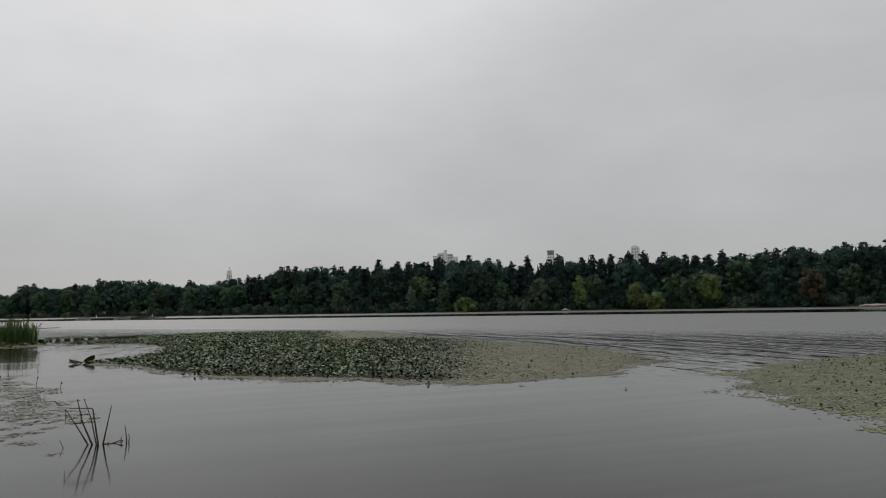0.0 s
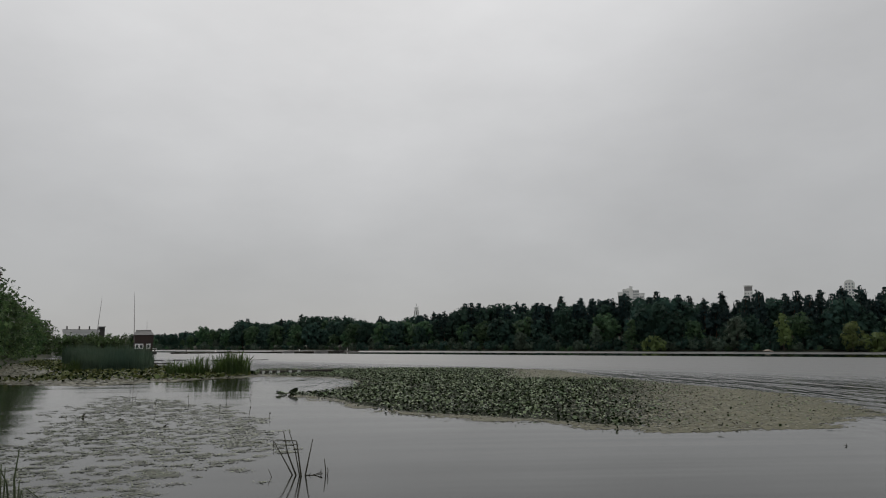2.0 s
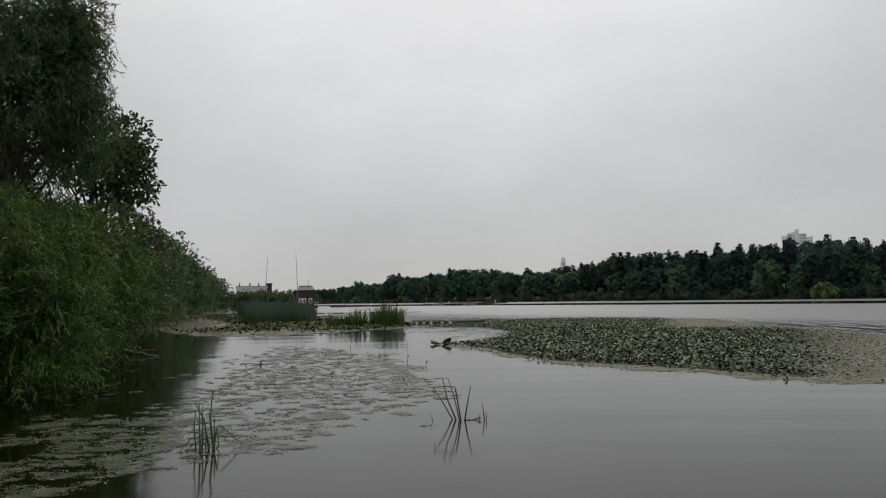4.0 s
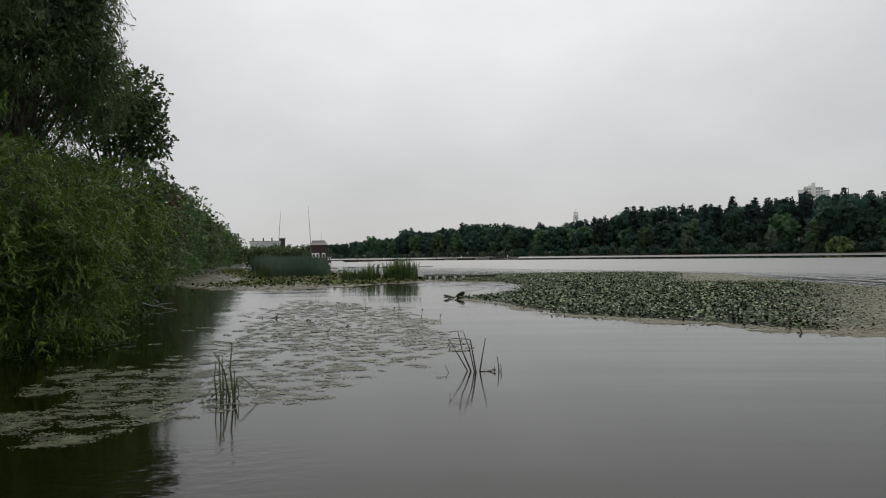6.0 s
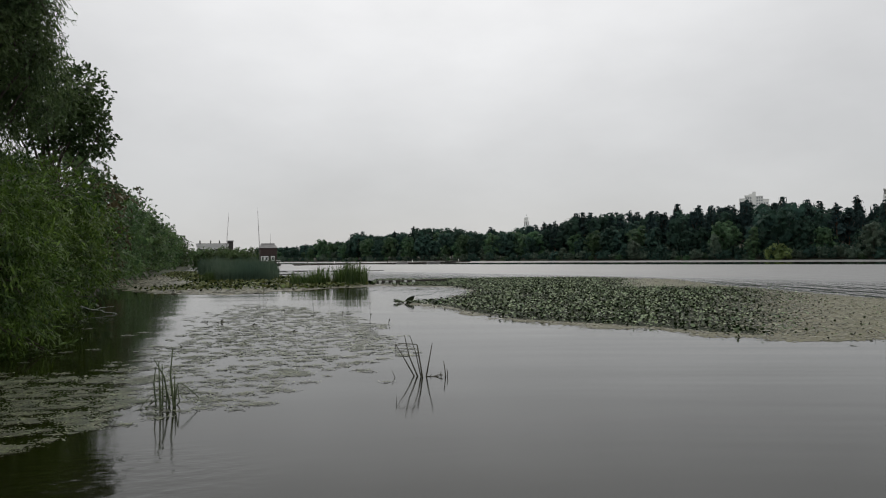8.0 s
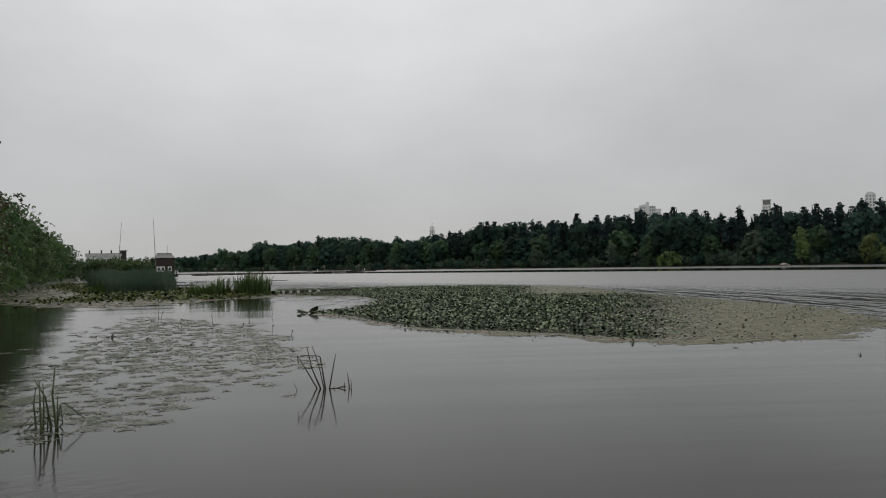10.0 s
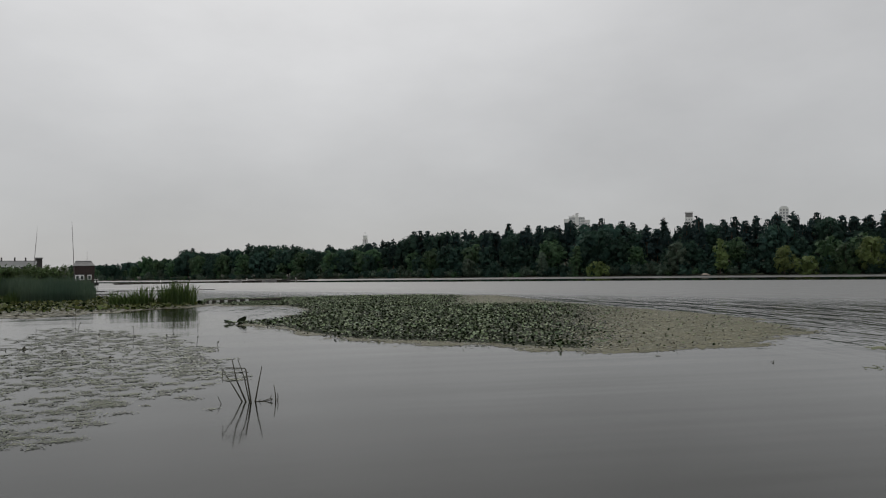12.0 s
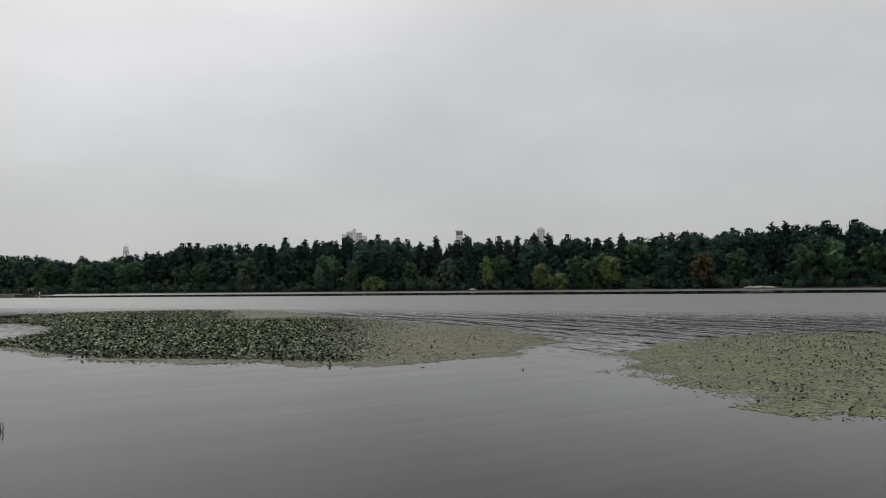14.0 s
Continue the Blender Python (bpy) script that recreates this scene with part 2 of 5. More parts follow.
CONCRETE = material("pale_concrete", (0.55, 0.56, 0.56), 0.8, (0.66, 0.66, 0.65), 0.2)
RED_BROWN = material("red_brown_boards", (0.034, 0.021, 0.018), 0.7, (0.052, 0.031, 0.027), 1.2, 0.4)
ROOF_GREY = material("grey_roofing", (0.20, 0.20, 0.20), 0.7, (0.30, 0.29, 0.28), 0.8, 0.3)
# far windows: glass paled to put the haze of distance into its colour
FAR_GLASS = material("hazed_window_glass", (0.27, 0.29, 0.31), 0.3, (0.36, 0.38, 0.40), 0.3)
GLASS_DARK = material("dark_window_glass", (0.05, 0.055, 0.06), 0.15, (0.07, 0.075, 0.08), 0.3)
STEEL = material("grey_steel", (0.22, 0.22, 0.22), 0.5, (0.32, 0.31, 0.30), 4, 0, 40, 0.6)
SAND = material("pale_sand", (0.34, 0.29, 0.24), 0.95, (0.42, 0.36, 0.30), 0.7, 0.4)
SOOTY = material("dark_timber", (0.03, 0.028, 0.026), 0.8, (0.06, 0.055, 0.05), 1.5, 0.5)

# ---------------------------------------------------------------- mesh tools

def mesh_of(name, verts, faces, mat):
    """A mesh from arrays; faces is an array of equal polygons, or a list of such arrays."""
    me = bpy.data.meshes.new(name)
    verts = np.asarray(verts, np.float32)
    groups = [np.asarray(f, np.int32) for f in (faces if isinstance(faces, list) else [faces])]
    loops = np.concatenate([g.ravel() for g in groups])
    sizes = np.concatenate([np.full(len(g), g.shape[1], np.int32) for g in groups])
    starts = np.concatenate([[0], np.cumsum(sizes)[:-1]]).astype(np.int32)
    me.vertices.add(len(verts))
    me.vertices.foreach_set("co", verts.ravel())
    me.loops.add(len(loops))
    me.loops.foreach_set("vertex_index", loops)
    me.polygons.add(len(sizes))
    me.polygons.foreach_set("loop_start", starts)
    me.polygons.foreach_set("loop_total", sizes)
    me.update(calc_edges=True)
    me.validate()
    me.materials.append(mat)
    return me


def child(name, me, parent, label=""):
    ob = new(name, me)
    ob.parent = parent
    if label:
        ob["label"] = label
    return ob


def part(name, bm, mat, parent, label=""):
    me = bpy.data.meshes.new(name)
    bm.to_mesh(me)
    bm.free()
    me.materials.append(mat)
    return child(name, me, parent, label)


def empty(name, m, label, category, group="", kind=""):
    ob = new(name)
    ob.empty_display_size = 0.2
    ob.matrix_world = m
    return tagged(ob, label, category, group, kind)


def unit(v):
    return v / np.maximum(np.linalg.norm(v, axis=-1, keepdims=True), 1e-9)


def scatter(base, faces, places, axis, normal, size):
    """Copies of a small leaf (x across, y to the tip, z up) at places, tips along axis."""
    axis = unit(axis)
    side = unit(np.cross(axis, normal))
    up = np.cross(side, axis)
    size = np.asarray(size)
    if size.ndim == 1:
        size = np.repeat(size[:, None], 3, 1)
    b = base[None] * size[:, None, :]
    v = places[:, None] + b[..., 0:1] * side[:, None] + b[..., 1:2] * axis[:, None] + b[..., 2:3] * up[:, None]
    k = len(base)
    f = faces[None] + (np.arange(len(places)) * k)[:, None, None]
    return v.reshape(-1, 3), f.reshape(-1, faces.shape[1])


LEAF = np.array([(0, 0, 0), (-0.5, 0.45, 0.08), (0, 1, -0.06), (0.5, 0.45, 0.08)], float)
LEAF_F = np.array([(0, 3, 2), (0, 2, 1)])


def tubes(paths, sides=6):
    """Tapered tubes: paths are lists of (x, y, z, radius)."""
    vs, fs, at = [], [], 0
    ang = np.linspace(0, 2 * np.pi, sides, endpoint=False)
    for p in paths:
        p = np.array(p, float)
        c, r = p[:, :3], p[:, 3]
        d = unit(np.gradient(c, axis=0))
        ref = np.where(np.abs(d[:, 2:3]) > 0.9, np.array([[1.0, 0, 0]]), np.array([[0, 0, 1.0]]))
        a = unit(np.cross(d, ref))
        b = np.cross(d, a)
        ring = c[:, None] + r[:, None, None] * (np.cos(ang)[None, :, None] * a[:, None] + np.sin(ang)[None, :, None] * b[:, None])
        vs.append(ring.reshape(-1, 3))
        for i in range(len(p) - 1):
            for j in range(sides):
                k = (j + 1) % sides
                fs.append((at + i * sides + j, at + i * sides + k, at + (i + 1) * sides + k, at + (i + 1) * sides + j))
        vs.append(c[-1:] + d[-1:] * r[-1])
        tip = at + len(p) * sides
        for j in range(sides):
            fs.append((at + (len(p) - 1) * sides + j, at + (len(p) - 1) * sides + (j + 1) % sides, tip, tip))
        at += len(p) * sides + 1
    quads = np.array([f for f in fs if f[2] != f[3]])
    tris = np.array([f[:3] for f in fs if f[2] == f[3]])
    return np.concatenate(vs), [quads, tris]


def wander(a, b, r0, r1, steps, bend, rng):
    """A slightly crooked tapered limb from a to b."""
    a, b = np.array(a, float), np.array(b, float)
    w = rng.normal(0, bend, (steps + 1, 3))
    w[0] = w[-1] = 0
    s = np.linspace(0, 1, steps + 1)
    return [(*(a + (b - a) * k + w[i]), r0 + (r1 - r0) * k) for i, k in enumerate(s)]


def crown_points(lobes, count, rng, inner=0.55, rough=0.25):
    """Points spread through the outer shell of uneven lobes, and the way out of the lobe there."""
    lob = np.array([c + r for c, r in lobes], float)
    vol = (lob[:, 3] * lob[:, 4] * lob[:, 5]) ** 0.45
    pick = rng.choice(len(lob), count, p=vol / vol.sum())
    d = unit(rng.normal(size=(count, 3)))
    wob = 1 + rough * (np.sin(d[:, 0] * 5 + pick * 1.7) * np.sin(d[:, 1] * 6 + pick) + np.sin(d[:, 2] * 7 + pick * 2.3) * 0.6)
    rad = (inner + (1 - inner) * rng.random(count) ** 0.5) * wob
    p = lob[pick, :3] + d * lob[pick, 3:] * rad[:, None]
    return p, d


def cores(lobes, share, rng):
    """The dense heart of each lobe: leafy sprays at all angles."""
    each = 32
    lob = np.repeat(np.array([c + r for c, r in lobes], float), each, 0)
    n = len(lob)
    d = unit(rng.normal(size=(n, 3)))
    axis = unit(rng.normal(size=(n, 3)))
    s = share * lob[:, 3:].mean(1) * rng.uniform(0.35, 0.65, n)
    p = lob[:, :3] + d * lob[:, 3:] * (share * rng.uniform(0.25, 0.95, (n, 1))) - axis * s[:, None] * 0.5
    return scatter(LEAF, LEAF_F, p, axis, d + 0.3 * rng.normal(size=(n, 3)), np.stack([s * 0.85, s, s], 1))


def join(*pieces):
    """Vertices and triangles of several pieces as one."""
    vs, fs, at = [], [], 0
    for v, f in pieces:
        vs.append(v)
        fs.append(f + at)
        at += len(v)
    return np.concatenate(vs), np.concatenate(fs)


def box(bm, x0, x1, y0, y1, z0, z1):
    r = bmesh.ops.create_cube(bm, size=1)
    for v in r["verts"]:
        v.co = Vector((x0 + (x1 - x0) * (v.co.x + 0.5), y0 + (y1 - y0) * (v.co.y + 0.5), z0 + (z1 - z0) * (v.co.z + 0.5)))
    return r["verts"]


def boxes(*dims):
    bm = bmesh.new()
    for d in dims:
        box(bm, *d)
    return bm


# ---------------------------------------------------------------- ground and water
FAR_N, FAR_U = np.array([0.794, 0.607]), np.array([-0.607, 0.794])  # away from the far shore's line, and along it upstream
FAR_D = 230.0
BANK_Y = np.array([-40, 0, 10, 16.6, 21, 28.5, 36, 55, 75, 96, 131, 218, 320, 520, 3000.0])
BANK_X = np.array([-6, -9.5, -12.2, -13.4, -14.6, -17.6, -19.4, -24, -30.5, -36, -43, -66, -90, -115, -115.0])


def smooth(a, b, x):
    t = np.clip((x - a) / (b - a), 0, 1)
    return t * t * (3 - 2 * t)


def ground_height(x, y):
    far = x * FAR_N[0] + y * FAR_N[1] - FAR_D
    left = np.interp(y, BANK_Y, BANK_X) - x
    near = 1.6 - y - 0.02 * np.abs(x)
    h = np.full(np.shape(x), -1.3)
    wob = 0.6 * np.sin(x * 0.31 + y * 0.17) + 0.4 * np.sin(x * 0.13 - y * 0.37)
    # the last term is an unseen rise, added to stop sky showing between trunks
    h = np.maximum(h, -1.3 + 1.9 * smooth(-3, 2, far + wob) + 2.2 * smooth(2, 60, far) + 8.0 * smooth(48, 95, far))
    h = np.maximum(h, -1.3 + 1.9 * smooth(-1.2, 1.2, left + 0.3 * wob) + 0.6 * smooth(1, 12, left))
    h = np.maximum(h, -1.3 + 2.15 * smooth(-1.0, 1.4, near))
    return h


def build_ground():
    near = np.arange(-129, 129.1, 3.0)
    mid = np.arange(136, 420, 7.0)
    out_ = np.array([450, 520, 650, 900, 1300, 2000, 3200, 4800])
    ax = np.concatenate([-out_[::-1], -mid[::-1], near, mid, out_])
    X, Y = np.meshgrid(ax, ax)
    Z = ground_height(X, Y) + 0.05 * np.sin(X * 1.3) * np.sin(Y * 1.1)
    k = len(ax)
    i = np.arange(k * k).reshape(k, k)
    f = np.stack([i[:-1, :-1], i[:-1, 1:], i[1:, 1:], i[1:, :-1]], -1).reshape(-1, 4)
    ob = new("ground", mesh_of("ground", np.stack([X, Y, Z], -1).reshape(-1, 3), f, SOIL))
    return tagged(ob, "dark earth river banks with low weeds", "ground", kind="structure")


def build_water():
    s = 4800
    ob = new("water", mesh_of("water", [(-s, -s, 0), (s, -s, 0), (s, s, 0), (-s, s, 0)], np.array([(0, 1, 2, 3)]), WATER))
    return tagged(ob, "calm grey river water mirroring an overcast sky", "river", kind="structure")


build_ground()
build_water()


# ---------------------------------------------------------------- trees of the far shore
def far_tree(kind, h, seed, leaf_mat, bark, name, label, category):
    """One tree as seen from afar: tapered trunk with limbs, crown of many rounded leafy clumps."""
    rng = np.random.default_rng(seed)
    thing = empty(name, Matrix(), label, category)
    # crown: height of its middle, half width, half height, clumps, their size, how far it narrows to the top, leaves and their size
    mid, wide, half, clumps, small, large, taper, count, size = {
        "pine": (0.57, 0.110, 0.41, 40, 0.028, 0.058, 0.62, 1000, (0.22, 0.46)),
        "spire": (0.50, 0.13, 0.46, 30, 0.034, 0.085, 0.5, 860, (0.22, 0.46)),
        "round": (0.48, 0.26, 0.45, 40, 0.036, 0.125, 0.10, 980, (0.24, 0.52)),
        "shrub": (0.34, 0.46, 0.48, 24, 0.06, 0.18, 0.08, 400, (0.24, 0.50)),
    }[kind]
    heart = np.array([0, 0, h * mid])
    lobes = []
    limbs = [wander((0, 0, -0.3), (rng.normal(0, 0.25), rng.normal(0, 0.25), h * 0.9), 0.014 * h + 0.05, 0.05, 5, 0.1, rng)]
    for i in range(clumps):
        w = -0.86 + 1.80 * ((i + 0.5) / clumps) ** 0.9
        a = i * 2.4 + rng.uniform(-0.5, 0.5)
        out_ = math.sqrt(max(0.0, 1 - w * w)) * wide * h * (1 - taper * w) * rng.uniform(0.55, 1.22)
        r = h * rng.uniform(small, large) * (1 - 0.5 * taper * max(0, w))
        c = (math.cos(a) * out_, math.sin(a) * out_, h * (mid + w * half * rng.uniform(0.84, 1.0)))
        flat = (1.3, 0.6) if kind in ("pine", "spire") else (1.0, rng.uniform(0.72, 0.95))
        lobes.append((c, (r * flat[0], r * flat[0], r * flat[1])))
        if i % 2:
            limbs.append(wander((0, 0, c[2] * 0.75), c, 0.06, 0.03, 2, 0.06, rng))
    lob = np.array([c + r for c, r in lobes], float)
    # leaves cover the outside of every clump; broad sprays close it from within
    vol = lob[:, 3] ** 1.6
    pick = np.concatenate([rng.choice(clumps, count, p=vol / vol.sum()), np.repeat(np.arange(clumps), 6)])
    inner = np.arange(len(pick)) >= count
    d = unit(rng.normal(size=(len(pick), 3)) + 0.45 * unit(lob[pick, :3] - heart) + np.array([0, 0, 0.2]))
    rad = np.where(inner, 0.72, 0.74 + 0.7 * rng.random(len(pick)) ** 2)
    p = lob[pick, :3] + d * lob[pick, 3:] * rad[:, None]
    ax = unit(np.cross(d, rng.normal(size=p.shape)) + rng.normal(0, 0.12, p.shape))
    s = np.where(inner, lob[pick, 3] * 1.25, rng.uniform(*size, len(pick)))
    nrm = d + 0.5 * unit(lob[pick, :3] - heart) + rng.normal(0, 0.4, p.shape)
    v, f = scatter(LEAF, LEAF_F, p - 0.5 * ax * s[:, None], ax, nrm, np.stack([s * 0.85, s, s], 1))
    core = scatter(LEAF, LEAF_F, np.tile(heart - np.array([0, 0, half * h * 0.8]), (5, 1)), np.tile([0, 0, 1.0], (5, 1)) + rng.normal(0, 0.05, (5, 3)),
                   np.array([(math.cos(k), math.sin(k), 0) for k in (0, 1.26, 2.51, 3.77, 5.03)]), np.tile([wide * h * 1.2, half * h * 1.72, 0.1], (5, 1)))
    v, f = join((v, f), core)
    v[:, 2] = np.maximum(v[:, 2], 0.05)
    tv, tf = tubes(limbs, 4)
    child("trunk", mesh_of("trunk", tv, tf, bark), thing)
    child("crown", mesh_of("crown", v, f, leaf_mat), thing)
    return thing


def plant_far_shore():
    rng = np.random.default_rng(21)
    pines = [far_tree("pine", h, 100 + i, NEEDLES, PINE_BARK, "pine_tree", "tall dark green pine on the far river bank", "pine") for i, h in enumerate((17, 18, 16, 19, 17.5))]
    rounds = [far_tree("round", h, 200 + i, m, BARK, "broadleaf_tree", "green broadleaf tree on the far river bank", "tree")
              for i, (h, m) in enumerate(((13, LEAF_DARK), (12, LEAF_DARK), (13, LEAF_DARK), (11, LEAF_MID), (10, LEAF_GREY), (12, LEAF_MID)))]
    shrubs = [far_tree("shrub", h, 300 + i, m, BARK, "willow_shrub", "low leafy willow shrub at the far water edge", "shrub")
              for i, (h, m) in enumerate(((5.5, LEAF_DARK), (4.6, LEAF_MID), (6.0, LEAF_DARK), (5.0, LEAF_GREY)))]
    used = set()

    def place(src, s, off, scale, group):
        q = FAR_N * (FAR_D + off) + FAR_U * s
        z = float(ground_height(q[0], q[1]))
        m = Matrix.LocRotScale((q[0], q[1], z - 0.05), Euler((0, 0, rng.uniform(0, 6.28))), (scale * rng.uniform(0.95, 1.1),) * 2 + (scale,))
        if src.name not in used:
            used.add(src.name)
            src.matrix_world = m
            src["group"] = group
        else:
            ob = copy_thing(src, m)
            ob["group"] = group

    def tall(s):
        """How high the woods stand along the shore, as a share of the full height."""
        return float(np.interp(s, [-55, -28, -6, 18, 33, 61, 96, 118, 140, 160, 200, 220, 240, 268, 292, 316, 342, 376, 418, 475],
                               [1.10, 1.12, 1.00, 1.05, 1.07, 1.03, 1.01, 1.15, 1.20, 1.13, 1.14, 1.01, 0.89, 0.96, 1.00, 1.09, 1.03, 0.98, 0.70, 0.61]))

    s = -78.0
    while s < 520:
        step = 4.2 if s < 260 else 5.0
        for row, off in enumerate((16, 25, 36)):
            if row == 2 and s > 250:
                continue
            sc = tall(s) * rng.uniform(0.90, 1.06) * (1.03 if row == 2 else 0.95)
            mixed = 0.6 if s < 15 else 0.34 if s < 235 else 0.8
            sc *= 1.06 if rng.random() < 0.12 else 1.0
            src = rounds[rng.integers(4 if rng.random() < 0.3 else 3)] if rng.random() < mixed else pines[rng.integers(5)]
            place(src, s + rng.uniform(-2, 2), off + rng.uniform(-3, 3), sc * (1.12 if src in rounds else 1.0), "woods of the far bank")
        s += step
    s = -78.0
    while s < 520:
        place(rounds[rng.integers(6)], s + rng.uniform(-2.5, 2.5), 8 + rng.uniform(-2, 3), rng.uniform(0.6, 1.1) * (0.75 if s > 420 else 1), "trees along the far water edge")
        s += 5.2 if s < 260 else 7
    s = -78.0
    while s < 520:
        place(shrubs[rng.integers(4)], s + rng.uniform(-1.2, 1.2), 0.8 + rng.uniform(-0.8, 2.0), rng.uniform(0.6, 1.05), "shrubs along the far water edge")
        s += 3.0 if s < 260 else 4.5

    s = -76.0
    while s < 170:
        place(shrubs[(0, 2)[rng.integers(2)]], s + rng.uniform(-1.5, 1.5), 5.5 + rng.uniform(-1, 1.5), rng.uniform(1.05, 1.5), "shrubs along the far water edge")
        s += 4.0

    # single trees that stand out by their colour
    def special(az, kind, h, off, mat, name, label, category, seed):
        ob = far_tree(kind, h, seed, mat, BARK, name, label, category)
        off -= 2.5
        s0 = math.tan(radians(52.6 - az)) * (FAR_D + off)
        q = FAR_N * (FAR_D + off) + FAR_U * s0
        ob.matrix_world = Matrix.LocRotScale((q[0], q[1], float(ground_height(q[0], q[1])) - 0.05), Euler((0, 0, seed)), None)

    special(37.0, "spire", 12.5, 3, LEAF_YELLOW, "poplar_tree", "yellow-green pointed young poplar at the far water edge", "tree", 401)
    special(41.3, "round", 9.5, 2, LEAF_YELLOW, "willow_tree", "round yellow-green willow at the far water edge", "tree", 402)
    special(42.8, "shrub", 7.0, 2, LEAF_YELLOW, "willow_shrub", "yellow-green willow shrub at the far water edge", "shrub", 403)
    special(46.8, "round", 11.5, 3, LEAF_YELLOW, "willow_tree", "broad yellow-green willow at the far water edge", "tree", 404)
    special(45.2, "round", 10.0, 3, LEAF_MID, "willow_tree", "fresh green willow at the far water edge", "tree", 405)
    special(23.6, "spire", 10.5, 3, LEAF_GREY, "willow_tree", "pale grey-green pointed willow at the far water edge", "tree", 406)
    special(26.3, "spire", 12.5, 3, LEAF_MID, "willow_tree", "pale green pointed willow at the far water edge", "tree", 407)
    special(28.0, "shrub", 7.5, 2, LEAF_YELLOW, "willow_shrub", "spreading yellow-green willow shrub at the far water edge", "shrub", 408)
    special(33.9, "round", 11.5, 3, LEAF_GREY, "willow_tree", "large grey-green willow at the far water edge", "tree", 409)
    special(53.6, "round", 11.5, 4, LEAF_RED, "maple_tree", "reddish brown broadleaf tree at the far water edge", "tree", 410)
    special(62.5, "round", 15.0, 7, LEAF_MID, "ash_tree", "tall fresh green broadleaf tree on the far bank", "tree", 411)
    special(60.4, "round", 13.0, 6, LEAF_MID, "ash_tree", "light green broadleaf tree on the far bank", "tree", 412)
    special(17.7, "round", 8.5, 2, LEAF_GREY, "willow_tree", "round grey-green willow at the far water edge", "tree", 413)


plant_far_shore()


def sand_beach(az, width, label):
    """A small pale landing place between the shrubs of the far shore."""
    s0 = math.tan(radians(52.6 - az)) * FAR_D
    q = FAR_N * (FAR_D - 3.0) + FAR_U * s0
    bm = bmesh.new()
    bmesh.ops.create_grid(bm, x_segments=14, y_segments=6, size=0.5)
    for v in bm.verts:
        x, y = v.co.x * width, v.co.y * 6
        edge = max(abs(v.co.x), abs(v.co.y)) * 2
        v.co = Vector((x * (1 + 0.1 * math.sin(y * 2)), y, 0.55 + 0.12 * y - 0.7 * edge ** 4 + 0.05 * math.sin(x * 1.7 + y)))
    ob = empty("sand_beach", Matrix.LocRotScale((q[0], q[1], 0), Euler((0, 0, math.atan2(FAR_U[1], FAR_U[0]))), None), label, "beach", kind="structure")
    part("sand", bm, SAND, ob)


sand_beach(57.5, 9, "pale pinkish sand beach at the far water edge")
sand_beach(36.2, 2.0, "small pale sand landing at the far water edge")


# ---------------------------------------------------------------- buildings beyond the woods
def at_bearing(az, dist, z=0.0, turn=0.0):
    """A place seen from the cove under a bearing, its front turned to the cove."""
    a = radians(az)
    return pose(math.sin(a) * dist, math.cos(a) * dist, z, 0, 0, -az + turn)


def tower_block():
    """Wide white apartment block with a central stair shaft and stepped roof."""
    ob = empty("apartment_block", at_bearing(26.4, 800), "wide white high-rise apartment block beyond the woods", "building")
    part("wall", boxes((-14, -9.01, 0, 16, 0, 58), (-9, -1.7, 0.4, 16, 0, 61), (1.7, 8.5, 0.4, 16, 0, 60), (8.51, 14, 0, 16, 0, 56.5)), WHITE, ob)
    part("stair_shaft", boxes((-1.7, 1.7, -1.2, 12, 0, 65)), WHITE, ob)
    part("roof", boxes((-14.4, -9.1, -0.4, 16.4, 58.01, 58.7), (-8.9, -1.8, 0.0, 16.4, 61.01, 61.7), (1.8, 8.4, 0.0, 16.4, 60.01, 60.7), (8.6, 14.4, -0.4, 16.4, 56.51, 57.2), (-5, -2, 3, 8, 61.71, 63.5)), WHITE, ob)
    for z in range(34, 59, 3):
        for x in (-12.6, -10.4, -7.6, -5.4, -3.2, 3.0, 5.2, 7.3, 9.9, 12.2):
            front = 0.0 if abs(x) > 8.6 else 0.4
            if z > 53 and front == 0.0:
                continue
            win = part("window", boxes((x - 0.75, x + 0.75, front - 0.06, front + 0.05, z, z + 1.7)), FAR_GLASS, ob)
            part("sill", boxes((x - 0.9, x + 0.9, front - 0.3, front - 0.02, z - 0.25, z - 0.08)), WHITE, win)
        if z > 54:
            continue
        part("balcony", boxes((-14.2, -10.9, -1.1, -0.02, z - 0.6, z - 0.3), (10.6, 14.2, -1.1, -0.02, z - 0.6, z - 0.3)), WHITE, ob)


def slim_tower():
    """Slim pale tower with a dark glazed top storey and a lower shoulder."""
    ob = empty("office_tower", at_bearing(34.85, 800), "slim pale tower with a dark top beyond the woods", "building")
    part("wall", boxes((-4.2, 4.2, 0, 9, 0, 56.5)), WHITE, ob)
    part("shoulder", boxes((4.21, 6.0, 0.5, 9, 0, 53)), WHITE, ob)
    part("annex", boxes((6.01, 11.5, 1, 9, 0, 48.5)), WHITE, ob)
    part("crown", boxes((-3.7, 3.7, 0.5, 8.5, 56.5, 61)), ROOF_GREY, ob)
    part("roof", boxes((-4.3, 4.3, -0.1, 9.1, 61.01, 62.2)), WHITE, ob)
    for z in range(38, 56, 3):
        for x in (-2.6, 0, 2.6):
            win = part("window", boxes((x - 0.55, x + 0.55, -0.06, 0.05, z, z + 1.6)), FAR_GLASS, ob)
            part("sill", boxes((x - 0.7, x + 0.7, -0.25, -0.02, z - 0.2, z - 0.06)), WHITE, win)


